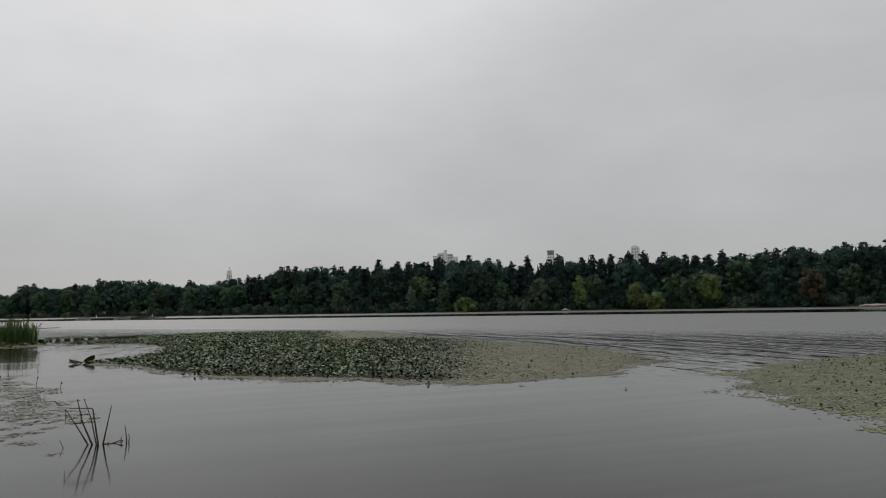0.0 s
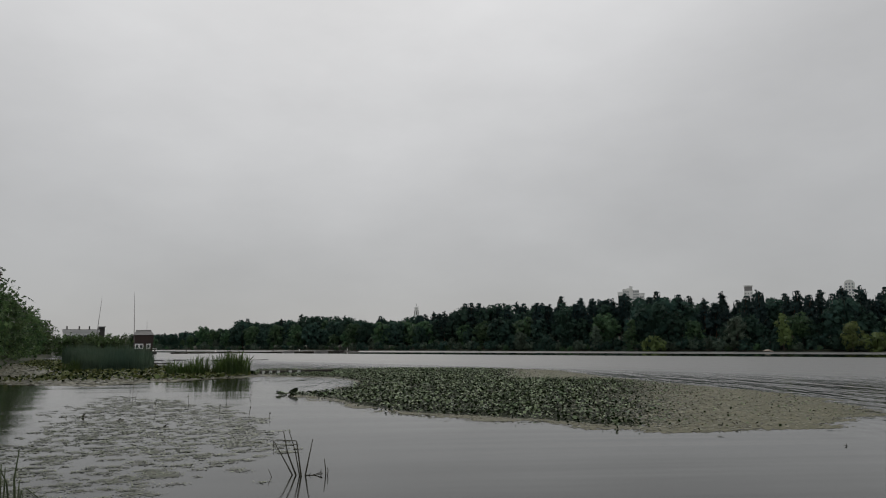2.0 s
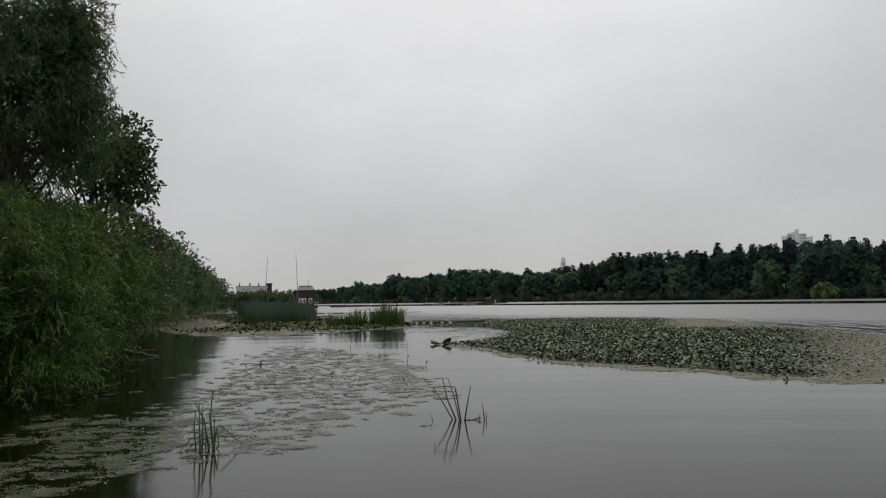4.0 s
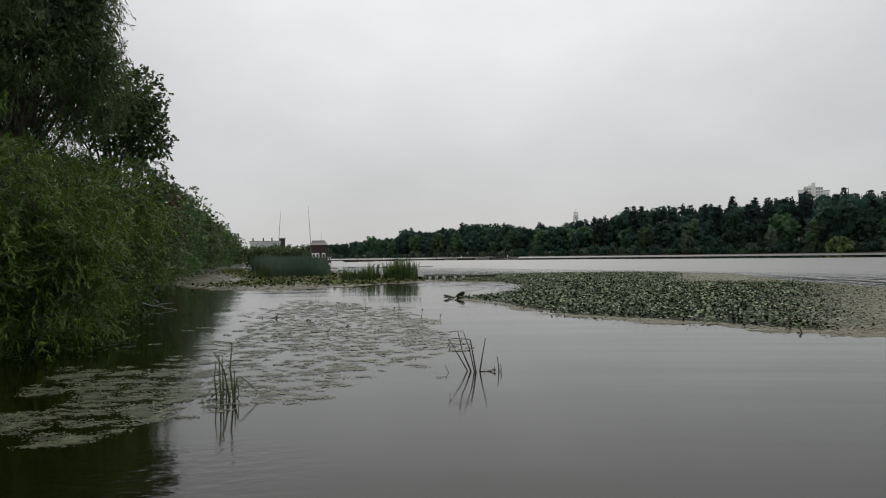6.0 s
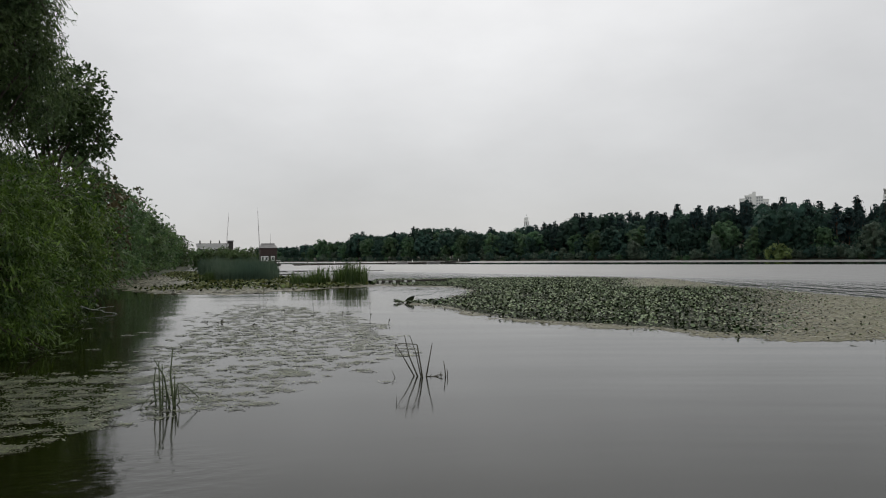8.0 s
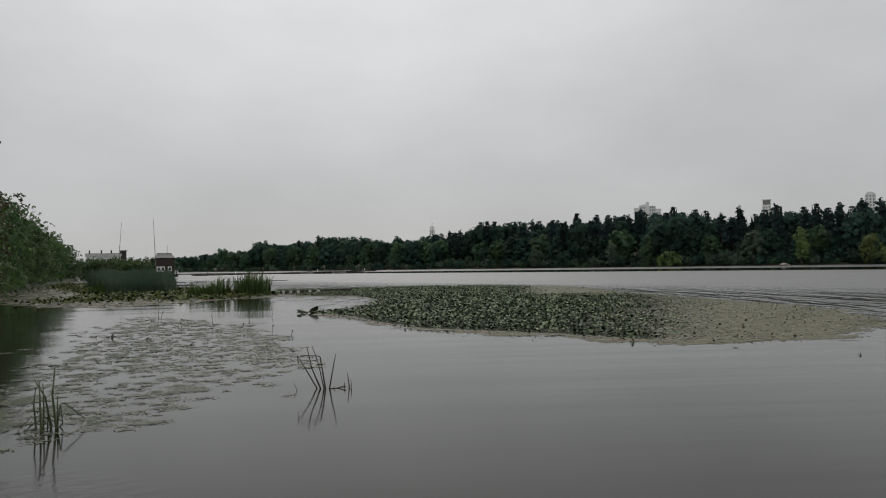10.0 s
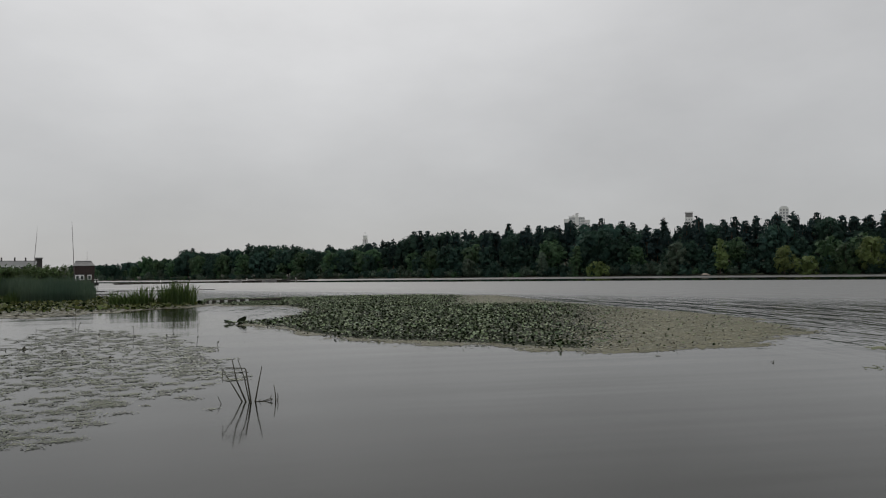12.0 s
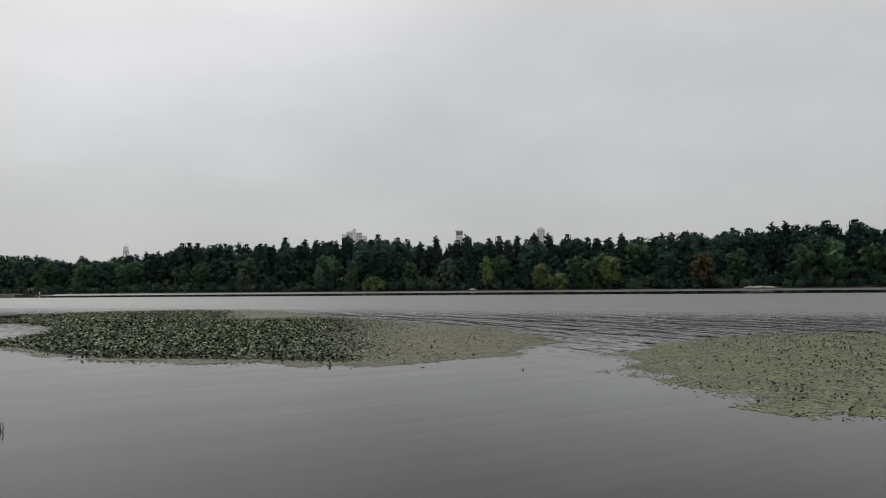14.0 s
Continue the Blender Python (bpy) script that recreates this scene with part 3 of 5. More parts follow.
def arched_tower():
    """White apartment tower whose roof ends in a round arch."""
    ob = empty("apartment_tower", at_bearing(41.4, 800), "white apartment tower with an arched roof beyond the woods", "building")
    bm = boxes((-4.7, 4.7, 0, 12, 0, 60))
    part("wall", bm, WHITE, ob)
    bm = bmesh.new()
    ring = [(4.7 * math.cos(a), 60.01 + 4.0 * math.sin(a)) for a in np.linspace(0, math.pi, 13)]
    lower = [bm.verts.new((x, 0, z)) for x, z in ring]
    upper = [bm.verts.new((x, 12, z)) for x, z in ring]
    bm.faces.new(lower)
    bm.faces.new(upper[::-1])
    for i in range(12):
        bm.faces.new((lower[i + 1], lower[i], upper[i], upper[i + 1]))
    part("arched_roof", bm, WHITE, ob)
    for z in range(38, 62, 3):
        for x in (-2.7, 0, 2.7):
            win = part("window", boxes((x - 0.7, x + 0.7, -0.06, 0.05, z, z + 1.8)), FAR_GLASS, ob)
            part("sill", boxes((x - 0.85, x + 0.85, -0.25, -0.02, z - 0.2, z - 0.06)), WHITE, win)


def bell_tower():
    """White bell tower in stepped drums with a pale dome."""
    ob = empty("bell_tower", at_bearing(9.4, 700), "white bell tower with a pale dome beyond the woods", "tower")

    def drum(r, z0, z1, sides=12):
        bm = bmesh.new()
        bmesh.ops.create_cone(bm, cap_ends=True, segments=sides, radius1=r, radius2=r * 0.96, depth=z1 - z0, matrix=Matrix.Translation((0, 0, (z0 + z1) / 2)))
        return bm

    part("base", drum(2.9, 0, 31.0, 8), WHITE, ob)
    part("belfry", drum(2.3, 31.01, 36.2), WHITE, ob)
    for i in range(6):
        a = i * math.pi / 3
        bm = boxes((-0.45, 0.45, -2.36, -2.2, 32, 35.2))
        bmesh.ops.rotate(bm, verts=bm.verts, cent=(0, 0, 0), matrix=Matrix.Rotation(a, 3, "Z"))
        part("opening", bm, ROOF_GREY, ob)
    part("cornice", drum(2.7, 36.21, 36.8), WHITE, ob)
    bm = bmesh.new()
    bmesh.ops.create_uvsphere(bm, u_segments=16, v_segments=10, radius=2.2)
    for v in bm.verts:
        v.co = Vector((v.co.x, v.co.y, 38.6 + v.co.z * 0.95))
    part("dome", bm, WHITE, ob)
    part("spire", drum(0.25, 40.5, 42.6, 6), STEEL, ob)


tower_block()
slim_tower()
arched_tower()
bell_tower()


# ---------------------------------------------------------------- boathouse, landing and poles upstream
def boathouse():
    ob = empty("boathouse", at_bearing(-11.15, 240, 0, 4) @ Matrix.Diagonal((0.82, 1, 1, 1)), "two-storey dark red-brown boathouse with white window frames", "boathouse")
    part("float", boxes((-3.6, 4.6, -0.4, 8, -0.3, 0.9)), SOOTY, ob)
    part("lower_wall", boxes((-3.1, 3.1, 0.3, 7, 0.9, 3.7)), RED_BROWN, ob)
    for x in (-2.35, -0.85, 1.6):
        ring = boxes((x - 0.72, x - 0.42, 0.16, 0.28, 1.7, 3.3), (x + 0.42, x + 0.72, 0.16, 0.28, 1.7, 3.3), (x - 0.41, x + 0.41, 0.16, 0.28, 3.02, 3.3), (x - 0.41, x + 0.41, 0.16, 0.28, 1.7, 1.95))
        win = part("window", boxes((x - 0.41, x + 0.41, 0.22, 0.28, 1.96, 3.01)), GLASS_DARK, ob)
        part("frame", ring, WHITE, win)
    part("upper_wall", boxes((-3.3, 3.3, 0.0, 7, 3.71, 6.0)), RED_BROWN, ob)
    bm = bmesh.new()
    foot = [bm.verts.new(v) for v in ((-3.6, -0.4, 6.01), (3.6, -0.4, 6.01), (3.6, 7.4, 6.01), (-3.6, 7.4, 6.01))]
    ridge = [bm.verts.new(v) for v in ((-2.6, 1.6, 7.3), (2.4, 1.6, 7.3), (2.4, 5.6, 7.3), (-2.6, 5.6, 7.3))]
    bm.faces.new(ridge)
    bm.faces.new(foot[::-1])
    for k in range(4):
        bm.faces.new((foot[k], foot[(k + 1) % 4], ridge[(k + 1) % 4], ridge[k]))
    part("roof", bm, ROOF_GREY, ob)
    part("ridge_board", boxes((-2.7, 2.5, 1.5, 5.7, 7.31, 7.55)), ROOF_GREY, ob)
    part("railing", boxes((2.95, 4.5, -0.3, -0.22, 1.8, 1.9), (4.42, 4.5, -0.3, 7, 1.8, 1.9), (4.4, 4.5, -0.32, -0.2, 0.9, 1.9), (3.6, 3.68, -0.32, -0.2, 0.9, 1.9)), WHITE, ob)
    # plain block for a small dark upright shape that is not identified
    part("bollard", boxes((3.75, 4.15, 0.4, 0.8, 0.9, 2.4)), SOOTY, ob)


def pole(az, dist, z0, z1, r, lean, label):
    a = radians(az)
    ob = empty("mast", pose(math.sin(a) * dist, math.cos(a) * dist, z0), label, "mast")
    v, f = tubes([[(0, 0, 0, r), (lean * 0.45, 0, (z1 - z0) * 0.5, r * 0.8), (lean, 0, z1 - z0, r * 0.45)]], 8)
    child("shaft", mesh_of("shaft", v, f, STEEL), ob)
    v, f = tubes([[(lean, 0, z1 - z0, r * 0.3), (lean, 0, z1 - z0 + 1.2, r * 0.2)]], 6)
    child("rod", mesh_of("rod", v, f, STEEL), ob)
    part("foot", boxes((-r * 2, r * 2, -r * 2, r * 2, -0.4, 0.15)), SOOTY, ob)


def clubhouse():
    ob = empty("clubhouse", at_bearing(-15.1, 262, 0.6, 3), "low pale clubhouse with a flat roof behind hedges", "house")
    part("wall", boxes((-6.2, 4.2, 0, 6, 0, 6.6)), CONCRETE, ob)
    part("fascia", boxes((-6.4, 4.4, -0.25, 6.2, 6.61, 7.3)), CONCRETE, ob)
    part("roof", boxes((-6.5, 4.5, -0.35, 6.3, 7.31, 7.5)), ROOF_GREY, ob)
    part("tower_room", boxes((4.21, 5.9, -0.1, 5, 0, 8.2)), SOOTY, ob)
    part("canopy", boxes((4.0, 6.1, -0.4, 5.2, 8.21, 8.5)), ROOF_GREY, ob)
    for x in (-5.2, -1.6, 1.4):
        part("chimney", boxes((x - 0.2, x + 0.2, 2, 2.5, 7.51, 8.6)), SOOTY, ob)
    for x in (-5.0, -3.2, -1.4, 0.4, 2.2):
        win = part("window", boxes((x - 0.6, x + 0.6, -0.05, 0.04, 4.2, 5.6)), GLASS_DARK, ob)
        part("frame", boxes((x - 0.7, x - 0.61, -0.08, 0.03, 4.1, 5.7), (x + 0.61, x + 0.7, -0.08, 0.03, 4.1, 5.7), (x - 0.6, x + 0.6, -0.08, 0.03, 5.61, 5.7)), WHITE, win)


boathouse()
clubhouse()
pole(-14.4, 258, 0.6, 17.6, 0.12, 1.25, "thin grey steel mast leaning behind the clubhouse")
pole(-11.8, 246, 0.6, 18.6, 0.13, -0.7, "tall thin grey steel mast beside the boathouse")
pole(-11.0, 246, 0.6, 9.6, 0.10, 0.0, "short grey steel mast beside the boathouse")


def pontoon(a, b, width, label, posts):
    """A long low floating landing stage of dark timber sections."""
    a, b = Vector((*a, 0)), Vector((*b, 0))
    length = (b - a).length
    ob = empty("pontoon", Matrix.LocRotScale(a, (b - a).to_track_quat("X", "Z"), None), label, "pontoon")
    n = max(2, int(length / 6))
    for i in range(n):
        x = length * i / n
        part("deck", boxes((x, x + length / n - 0.3, -width / 2, width / 2, 0.18, 0.42)), WOOD_OLD, ob)
        part("float", boxes((x + 0.4, x + length / n - 0.8, -width / 2.4, width / 2.4, -0.2, 0.179)), SOOTY, ob)
    for i in range(posts):
        x = length * (i + 0.5) / posts
        part("post", boxes((x - 0.09, x + 0.09, -0.09, 0.09, 0.421, 1.3)), WHITE if i % 2 else SOOTY, ob)


pontoon((-40, 246), (-14, 262), 2.4, "dark timber landing stage beside the boathouse", 3)
pontoon((-13, 262), (24, 286), 2.4, "long dark floating landing stage on the open water", 4)


def rowing_boat(x, y, turn, mat, length, label):
    ob = empty("rowing_boat", pose(x, y, 0, 0, 0, turn), label, "boat", "boats at the landing stage")
    bm = bmesh.new()
    rings = []
    for k in np.linspace(-0.5, 0.5, 9):
        w = 0.75 * (1 - (2 * k) ** 4 * (0.95 if k > 0 else 0.35)) + 0.03
        z = 0.55 + 0.35 * max(0, k) ** 2 * 4
        rings.append([bm.verts.new(p) for p in ((k * length, -w, z), (k * length, -w * 0.7, -0.12), (k * length, w * 0.7, -0.12), (k * length, w, z), (k * length, w * 0.88, z - 0.02), (k * length, w * 0.6, 0.1), (k * length, -w * 0.6, 0.1), (k * length, -w * 0.88, z - 0.02))])
    for a, b in zip(rings, rings[1:]):
        for i in range(8):
            bm.faces.new((a[i], a[(i + 1) % 8], b[(i + 1) % 8], b[i]))
    bm.faces.new(rings[0][::-1])
    bm.faces.new(rings[-1])
    bmesh.ops.recalc_face_normals(bm, faces=bm.faces)
    part("hull", bm, mat, ob)
    for k in (-0.25, 0.1):
        part("thwart", boxes((k * length - 0.12, k * length + 0.12, -0.62, 0.62, 0.36, 0.41)), WOOD_OLD, ob)


rowing_boat(-3, 265, 33, ROOF_GREY, 5.0, "pale grey rowing boat moored at the landing stage")
rowing_boat(9, 272, 30, ROOF_GREY, 6.0, "long pale grey rowing boat moored at the landing stage")
rowing_boat(16, 277, 36, SOOTY, 5.0, "dark rowing boat moored at the landing stage")
rowing_boat(-24, 252, 33, SOOTY, 5.0, "dark rowing boat moored beside the boathouse stage")


def floating_boom(x0, y0, x1, y1, label):
    ob = empty("floating_log", Matrix(), label, "log", "logs afloat off the reeds")
    rng = np.random.default_rng(int(abs(x0 * 10)))
    v, f = tubes([wander((x0, y0, 0.03), (x1, y1, 0.03), 0.12, 0.08, 10, 0.08, rng)], 7)
    child("log", mesh_of("log", v, f, SOOTY), ob)


floating_boom(-30, 136, -19, 132, "long dark log afloat off the reed bed")
floating_boom(-16, 128, -5, 131, "long dark log afloat beyond the sedge clumps")
floating_boom(-27, 112, -17, 108, "thin dark log afloat behind the bulrushes")


# ---------------------------------------------------------------- trees of the left bank
def bank_tree(name, label, category, x, y, h, lobes, leaves, size, mat, seed, droop=0.0, trunk=0.22, low=0.05, narrow=0.28, core=0.0, spray=1.0):
    """A nearer tree: trunk and limbs, and leaves set along hanging or spreading twigs. lobes: places and radii round the trunk's foot."""
    rng = np.random.default_rng(seed)
    z = max(0.0, float(ground_height(x, y)))
    thing = empty(name, pose(x, y, z), label, category)
    limbs = [wander((0, 0, -1.3), (rng.normal(0, 0.3), rng.normal(0, 0.3), h * 0.8), trunk, trunk * 0.25, 7, 0.12, rng)]
    for c, r in lobes:
        k = min(h * 0.75, max(0.2, c[2] * 0.55))
        limbs.append(wander((0, 0, k), c, trunk * 0.4, 0.025, 5, 0.15, rng))
        for j in range(4):
            e = np.array(c) + rng.normal(0, 0.5, 3) * np.array(r)
            limbs.append(wander(c, e, 0.03, 0.008, 3, 0.08, rng))
    tv, tf = tubes(limbs, 6)
    child("trunk", mesh_of("trunk", tv, tf, BARK), thing)
    per = 14
    n = leaves // per
    base, d = crown_points(lobes, n, rng, 0.72 if core else 0.5, 0.2)
    way = unit(d * 0.7 + rng.normal(0, 0.5, d.shape) + np.array([0, 0, 0.1 - droop * 0.6]))
    length = rng.uniform(0.5, 1.0, n) * size * 5.5 * spray
    base = base - way * length[:, None] * 0.6
    k = (np.arange(per) + 0.5) / per
    sag = np.array([0, 0, -1.0])
    p = base[:, None] + way[:, None] * (length[:, None] * k)[..., None] + sag * ((0.15 + droop * 0.5) * length[:, None] * k ** 2)[..., None]
    ax = way[:, None] + rng.normal(0, 0.5, p.shape) + sag * (droop * 0.8 + 0.2)
    out_ = np.repeat(d[:, None], per, 1).reshape(-1, 3)
    p, ax = p.reshape(-1, 3), ax.reshape(-1, 3)
    s = rng.uniform(0.7, 1.25, len(p)) * size
    nrm = np.array([0, 0, 1.0]) + 0.6 * out_ + rng.normal(0, 0.45, p.shape)
    v, f = join(scatter(LEAF, LEAF_F, p, ax, nrm, np.stack([s * narrow, s, s * 0.5], 1)), *([cores(lobes, core, rng)] if core else []))
    v[:, 2] = np.maximum(v[:, 2], low - z)
    child("crown", mesh_of("crown", v, f, mat), thing)
    return thing


def ball_lobes(h, r, n, seed, low=0.2, top=0.9):
    rng = np.random.default_rng(seed)
    res = []
    for i in range(n):
        k = low + (top - low) * (i + 0.5) / n
        a = i * 2.4 + rng.uniform(-0.4, 0.4)
        reach = r * 0.62 * math.sqrt(max(0.1, 1 - ((k - 0.45) / 0.62) ** 2))
        q = r * rng.uniform(0.30, 0.50)
        res.append(((math.cos(a) * reach, math.sin(a) * reach, h * k), (q, q, q * 0.85)))
    return res


def plant_left_bank():
    # bright shrubs that hang over the water
    bank_tree("willow_shrub", "bright green leafy willow shrub hanging over the water", "shrub", -13.6, 19.0, 5.8,
              ball_lobes(5.6, 4.4, 34, 1, 0.17, 0.92), 64000, 0.20, SHRUB, 11, 0.3, 0.12, low=0.04, narrow=0.24)
    bank_tree("willow_shrub", "green leafy willow shrub leaning over the dark water", "shrub", -16.6, 28.5, 6.4,
              ball_lobes(6.2, 4.6, 34, 2, 0.17, 0.92), 54000, 0.21, SHRUB, 12, 0.3, 0.12, low=0.04, narrow=0.26)
    bank_tree("willow_shrub", "leafy willow shrub at the water edge with low branches", "shrub", -13.8, 12.6, 4.6,
              ball_lobes(4.6, 3.2, 12, 3, 0.06, 0.9), 12000, 0.19, SHRUB, 13, 0.25, 0.1, low=0.04)
    # the large willow
    lob = [(c, (r[0] * 0.8, r[1] * 0.8, r[2] * 0.85)) for c, r in ball_lobes(15.8, 5.2, 34, 4, 0.53, 0.98) if not (c[0] > 1.9 and c[2] < 9.6)] + [((2.6, -0.5, 11.5), (1.6, 1.6, 1.8)), ((2.2, 0.5, 14.0), (1.7, 1.7, 1.7)), ((-2.5, 0.5, 7.6), (1.8, 1.8, 1.7)), ((-0.6, -0.6, 6.8), (1.6, 1.5, 1.6)), ((0.9, 0.4, 7.8), (1.4, 1.3, 1.3)), ((-3.4, 0, 5.8), (1.6, 1.6, 1.6)), ((2.0, 0.6, 6.2), (1.1, 1.1, 1.0)), ((3.7, -0.3, 13.0), (1.1, 1.2, 1.3)), ((3.4, 0.3, 10.9), (1.0, 1.2, 1.1)), ((3.2, 0.2, 15.0), (1.1, 1.2, 1.0))]
    bank_tree("willow_tree", "tall drooping willow tree towering over the river bank", "tree", -18.9, 30.0, 15.8, lob, 120000, 0.18, WILLOW, 14, 0.5, 0.3, narrow=0.34)
    bank_tree("willow_tree", "old willow tree standing deeper on the bank", "tree", -24.5, 31.0, 16.5,
              ball_lobes(16.5, 5.2, 24, 5, 0.38, 0.95), 18000, 0.42, WILLOW, 15, 0.5, 0.3, narrow=0.35)
    bank_tree("alder_tree", "dark green alder tree with open crown on the bank", "tree", -21.0, 42.0, 13.6,
              [(c, (r[0] * 0.8, r[1] * 0.8, r[2] * 0.8)) for c, r in ball_lobes(13.8, 4.6, 18, 6, 0.67, 0.95) if not (c[0] < -0.3 and c[2] < 11.6)], 34000, 0.15, ALDER, 16, 0.0, 0.2, narrow=0.85, spray=0.55)
    # the row along the bank
    row = [(-19.6, 37.0, 8.0, 4.4, SHRUB), (-23.4, 49.0, 10.2, 4.4, ALDER), (-26.2, 58.0, 9.4, 4.2, LEAF_RED), (-27.0, 56.0, 7.4, 4.0, WILLOW), (-29.6, 67.0, 9.6, 4.6, ALDER),
           (-26.8, 54.0, 5.6, 4.0, SHRUB), (-33.0, 78.0, 10.0, 5.0, ALDER), (-33.5, 72.0, 5.8, 4.0, WILLOW), (-37.0, 92.0, 10.4, 5.0, WILLOW), (-40.5, 105.0, 10.0, 5.0, ALDER),
           (-44.6, 120.0, 10.0, 5.0, ALDER), (-48.5, 136.0, 9.6, 5.0, WILLOW), (-53.5, 155.0, 9.4, 5.2, ALDER), (-60.0, 176.0, 9.0, 5.4, ALDER), (-67.0, 198.0, 8.4, 5.4, WILLOW),
           (-45.0, 110.0, 4.6, 4.0, WILLOW), (-49.0, 124.0, 4.6, 4.0, SHRUB), (-53.0, 142.0, 4.8, 4.2, WILLOW), (-58.0, 162.0, 5.0, 4.4, SHRUB), (-63.0, 182.0, 5.0, 4.4, WILLOW), (-67.0, 200.0, 5.2, 4.4, SHRUB),
           (-65.5, 203.0, 8.4, 5.0, ALDER), (-60.5, 184.0, 6.4, 4.6, WILLOW), (-36.0, 62.0, 11.5, 5.0, ALDER), (-31.0, 45.0, 13.0, 5.0, WILLOW), (-46.0, 84.0, 10.5, 5.0, ALDER), (-54.0, 110.0, 10.6, 5.0, ALDER)]
    for i, (x, y, h, r, mat) in enumerate(row):
        far = math.hypot(x, y)
        size = 0.095 + far * 0.0017
        n = int(8.5 * r * h / (size * size))
        kind = {"bright_shrub_leaves": ("willow_shrub", "leafy green willow shrub on the river bank", "shrub"),
                "reddish_leaves": ("maple_tree", "broadleaf tree with reddish young leaves on the bank", "tree"),
                "willow_leaves": ("willow_tree", "green willow tree in the row on the bank", "tree")}.get(mat.name, ("alder_tree", "dark green alder tree in the row on the bank", "tree"))
        t = bank_tree(*kind, x, y, h, ball_lobes(h * 0.98, r, 20, 30 + i, 0.05, 0.92), n, size, mat, 40 + i, 0.2, 0.16, narrow=0.7, core=0.62, spray=0.6)
        t["group"] = "trees along the near bank"
    # hedge in front of the clubhouse
    for i in range(9):
        x, y = -57.5 + i * 1.5, 195 + (i % 3) * 3
        t = bank_tree("hedge_bush", "round green bush before the clubhouse", "bush", x, y, 5.2, ball_lobes(5.0 + (i % 3) * 0.4, 3.0, 14, 60 + i, 0.08, 0.9), 1800, 0.5, HEDGE, 70 + i, 0.1, 0.1, narrow=0.6, core=0.8)
        t["group"] = "bushes before the clubhouse"


plant_left_bank()


# ---------------------------------------------------------------- water plants
def inside(poly, x, y):
    res = np.zeros(len(x), bool)
    for (ax, ay), (bx, by) in zip(poly, poly[1:] + poly[:1]):
        hit = ((ay > y) != (by > y)) & (x < (bx - ax) * (y - ay) / (by - ay + 1e-12) + ax)
        res ^= hit
    return res


def spread_in(poly, per_m2, rng, wobble=0.5):
    """Random places inside an outline whose edge frays by about wobble metres."""
    p = np.array(poly, float)
    lo, hi = p.min(0), p.max(0)
    n = int(per_m2 * np.prod(hi - lo))
    q = rng.uniform(lo, hi, (n, 2))
    w = wobble * np.stack([np.sin(q[:, 1] * 1.9) + np.sin(q[:, 0] * 3.1 + q[:, 1]), np.sin(q[:, 0] * 1.3) + np.sin(q[:, 1] * 4.3 + 2 * q[:, 0])], 1)
    k = inside(poly, *(q + 0.5 * w + rng.normal(0, wobble * 0.3, q.shape)).T)
    return q[k]


def clumpy(q, scale, seed):
    """A slow random field from 0 to 1 over the water."""
    return np.array([noise.noise(Vector((a * scale, b * scale, seed))) for a, b in q]) * 0.7 + 0.5


# a lily leaf: heart shaped, with the notch at the stalk and a gentle fold
LILY = np.array([(0, 0, 0), (-0.30, -0.12, 0.03), (-0.46, 0.28, 0.08), (-0.28, 0.74, 0.06), (0, 0.92, -0.03),
                 (0.28, 0.74, 0.06), (0.46, 0.28, 0.08), (0.30, -0.12, 0.03)], float)
LILY_F = np.array([(0, k + 1, k) for k in range(1, 7)])
# a small floating leaf: a flat rounded rhomb
SMALL = np.array([(-0.5, 0, 0), (-0.28, 0.42, 0.02), (0.1, 0.55, 0.0), (0.48, 0.15, 0.03), (0.35, -0.35, 0.0), (-0.15, -0.5, 0.02)], float)
SMALL_F = np.array([(0, 5, 4), (0, 4, 3), (0, 3, 2), (0, 2, 1)])
RHOMB = np.array([(-0.55, 0, 0.02), (0, 0.45, 0), (0.55, 0.05, 0.02), (0.05, -0.45, 0)], float)
RHOMB_F = np.array([(0, 3, 2), (0, 2, 1)])


def lay(thing, name, base, faces, places, axis, normal, size, mat, near, label=""):
    """Leaves as parts where the shore is nearest, the rest joined."""
    order = np.argsort(np.hypot(places[:, 0], places[:, 1]))
    first, rest = order[:near], order[near:]
    if len(rest):
        v, f = scatter(base, faces, places[rest], axis[rest], normal[rest], size[rest])
        ob = child("far_" + name, mesh_of(name, v, f, mat), thing)
        ob["kind"] = "stuff"
    if near:
        shared = [mesh_of(name, base * np.array([1, 1, k]), faces, mat) for k in (0.6, 1.0, 1.6)]
        a = unit(axis[first])
        sd = unit(np.cross(a, normal[first]))
        up = np.cross(sd, a)
        for i, j in enumerate(first):
            ob = child(name, shared[i % 3], thing)
            s = size[j] if np.ndim(size[j]) else (size[j],) * 3
            m = Matrix(((sd[i][0], a[i][0], up[i][0], places[j][0]), (sd[i][1], a[i][1], up[i][1], places[j][1]), (sd[i][2], a[i][2], up[i][2], places[j][2]), (0, 0, 0, 1)))
            ob.matrix_world = m @ Matrix.Diagonal((*s, 1))


BED = [(-0.4, 38.0), (1.8, 34.0), (2.6, 30.0), (4.1, 26.2), (6.0, 24.4), (8.0, 22.4), (9.6, 19.9), (12.0, 19.1), (15.3, 19.3), (18.4, 20.9), (20.8, 22.5), (23.0, 27.0),
       (24.5, 33.3), (23.6, 41.0), (23.4, 53.0), (25.5, 68.0), (20, 74), (12, 78), (2.5, 77), (-4, 80), (-4, 68), (-1.5, 60.5), (3.2, 57.5), (4.5, 50), (2.5, 42)]


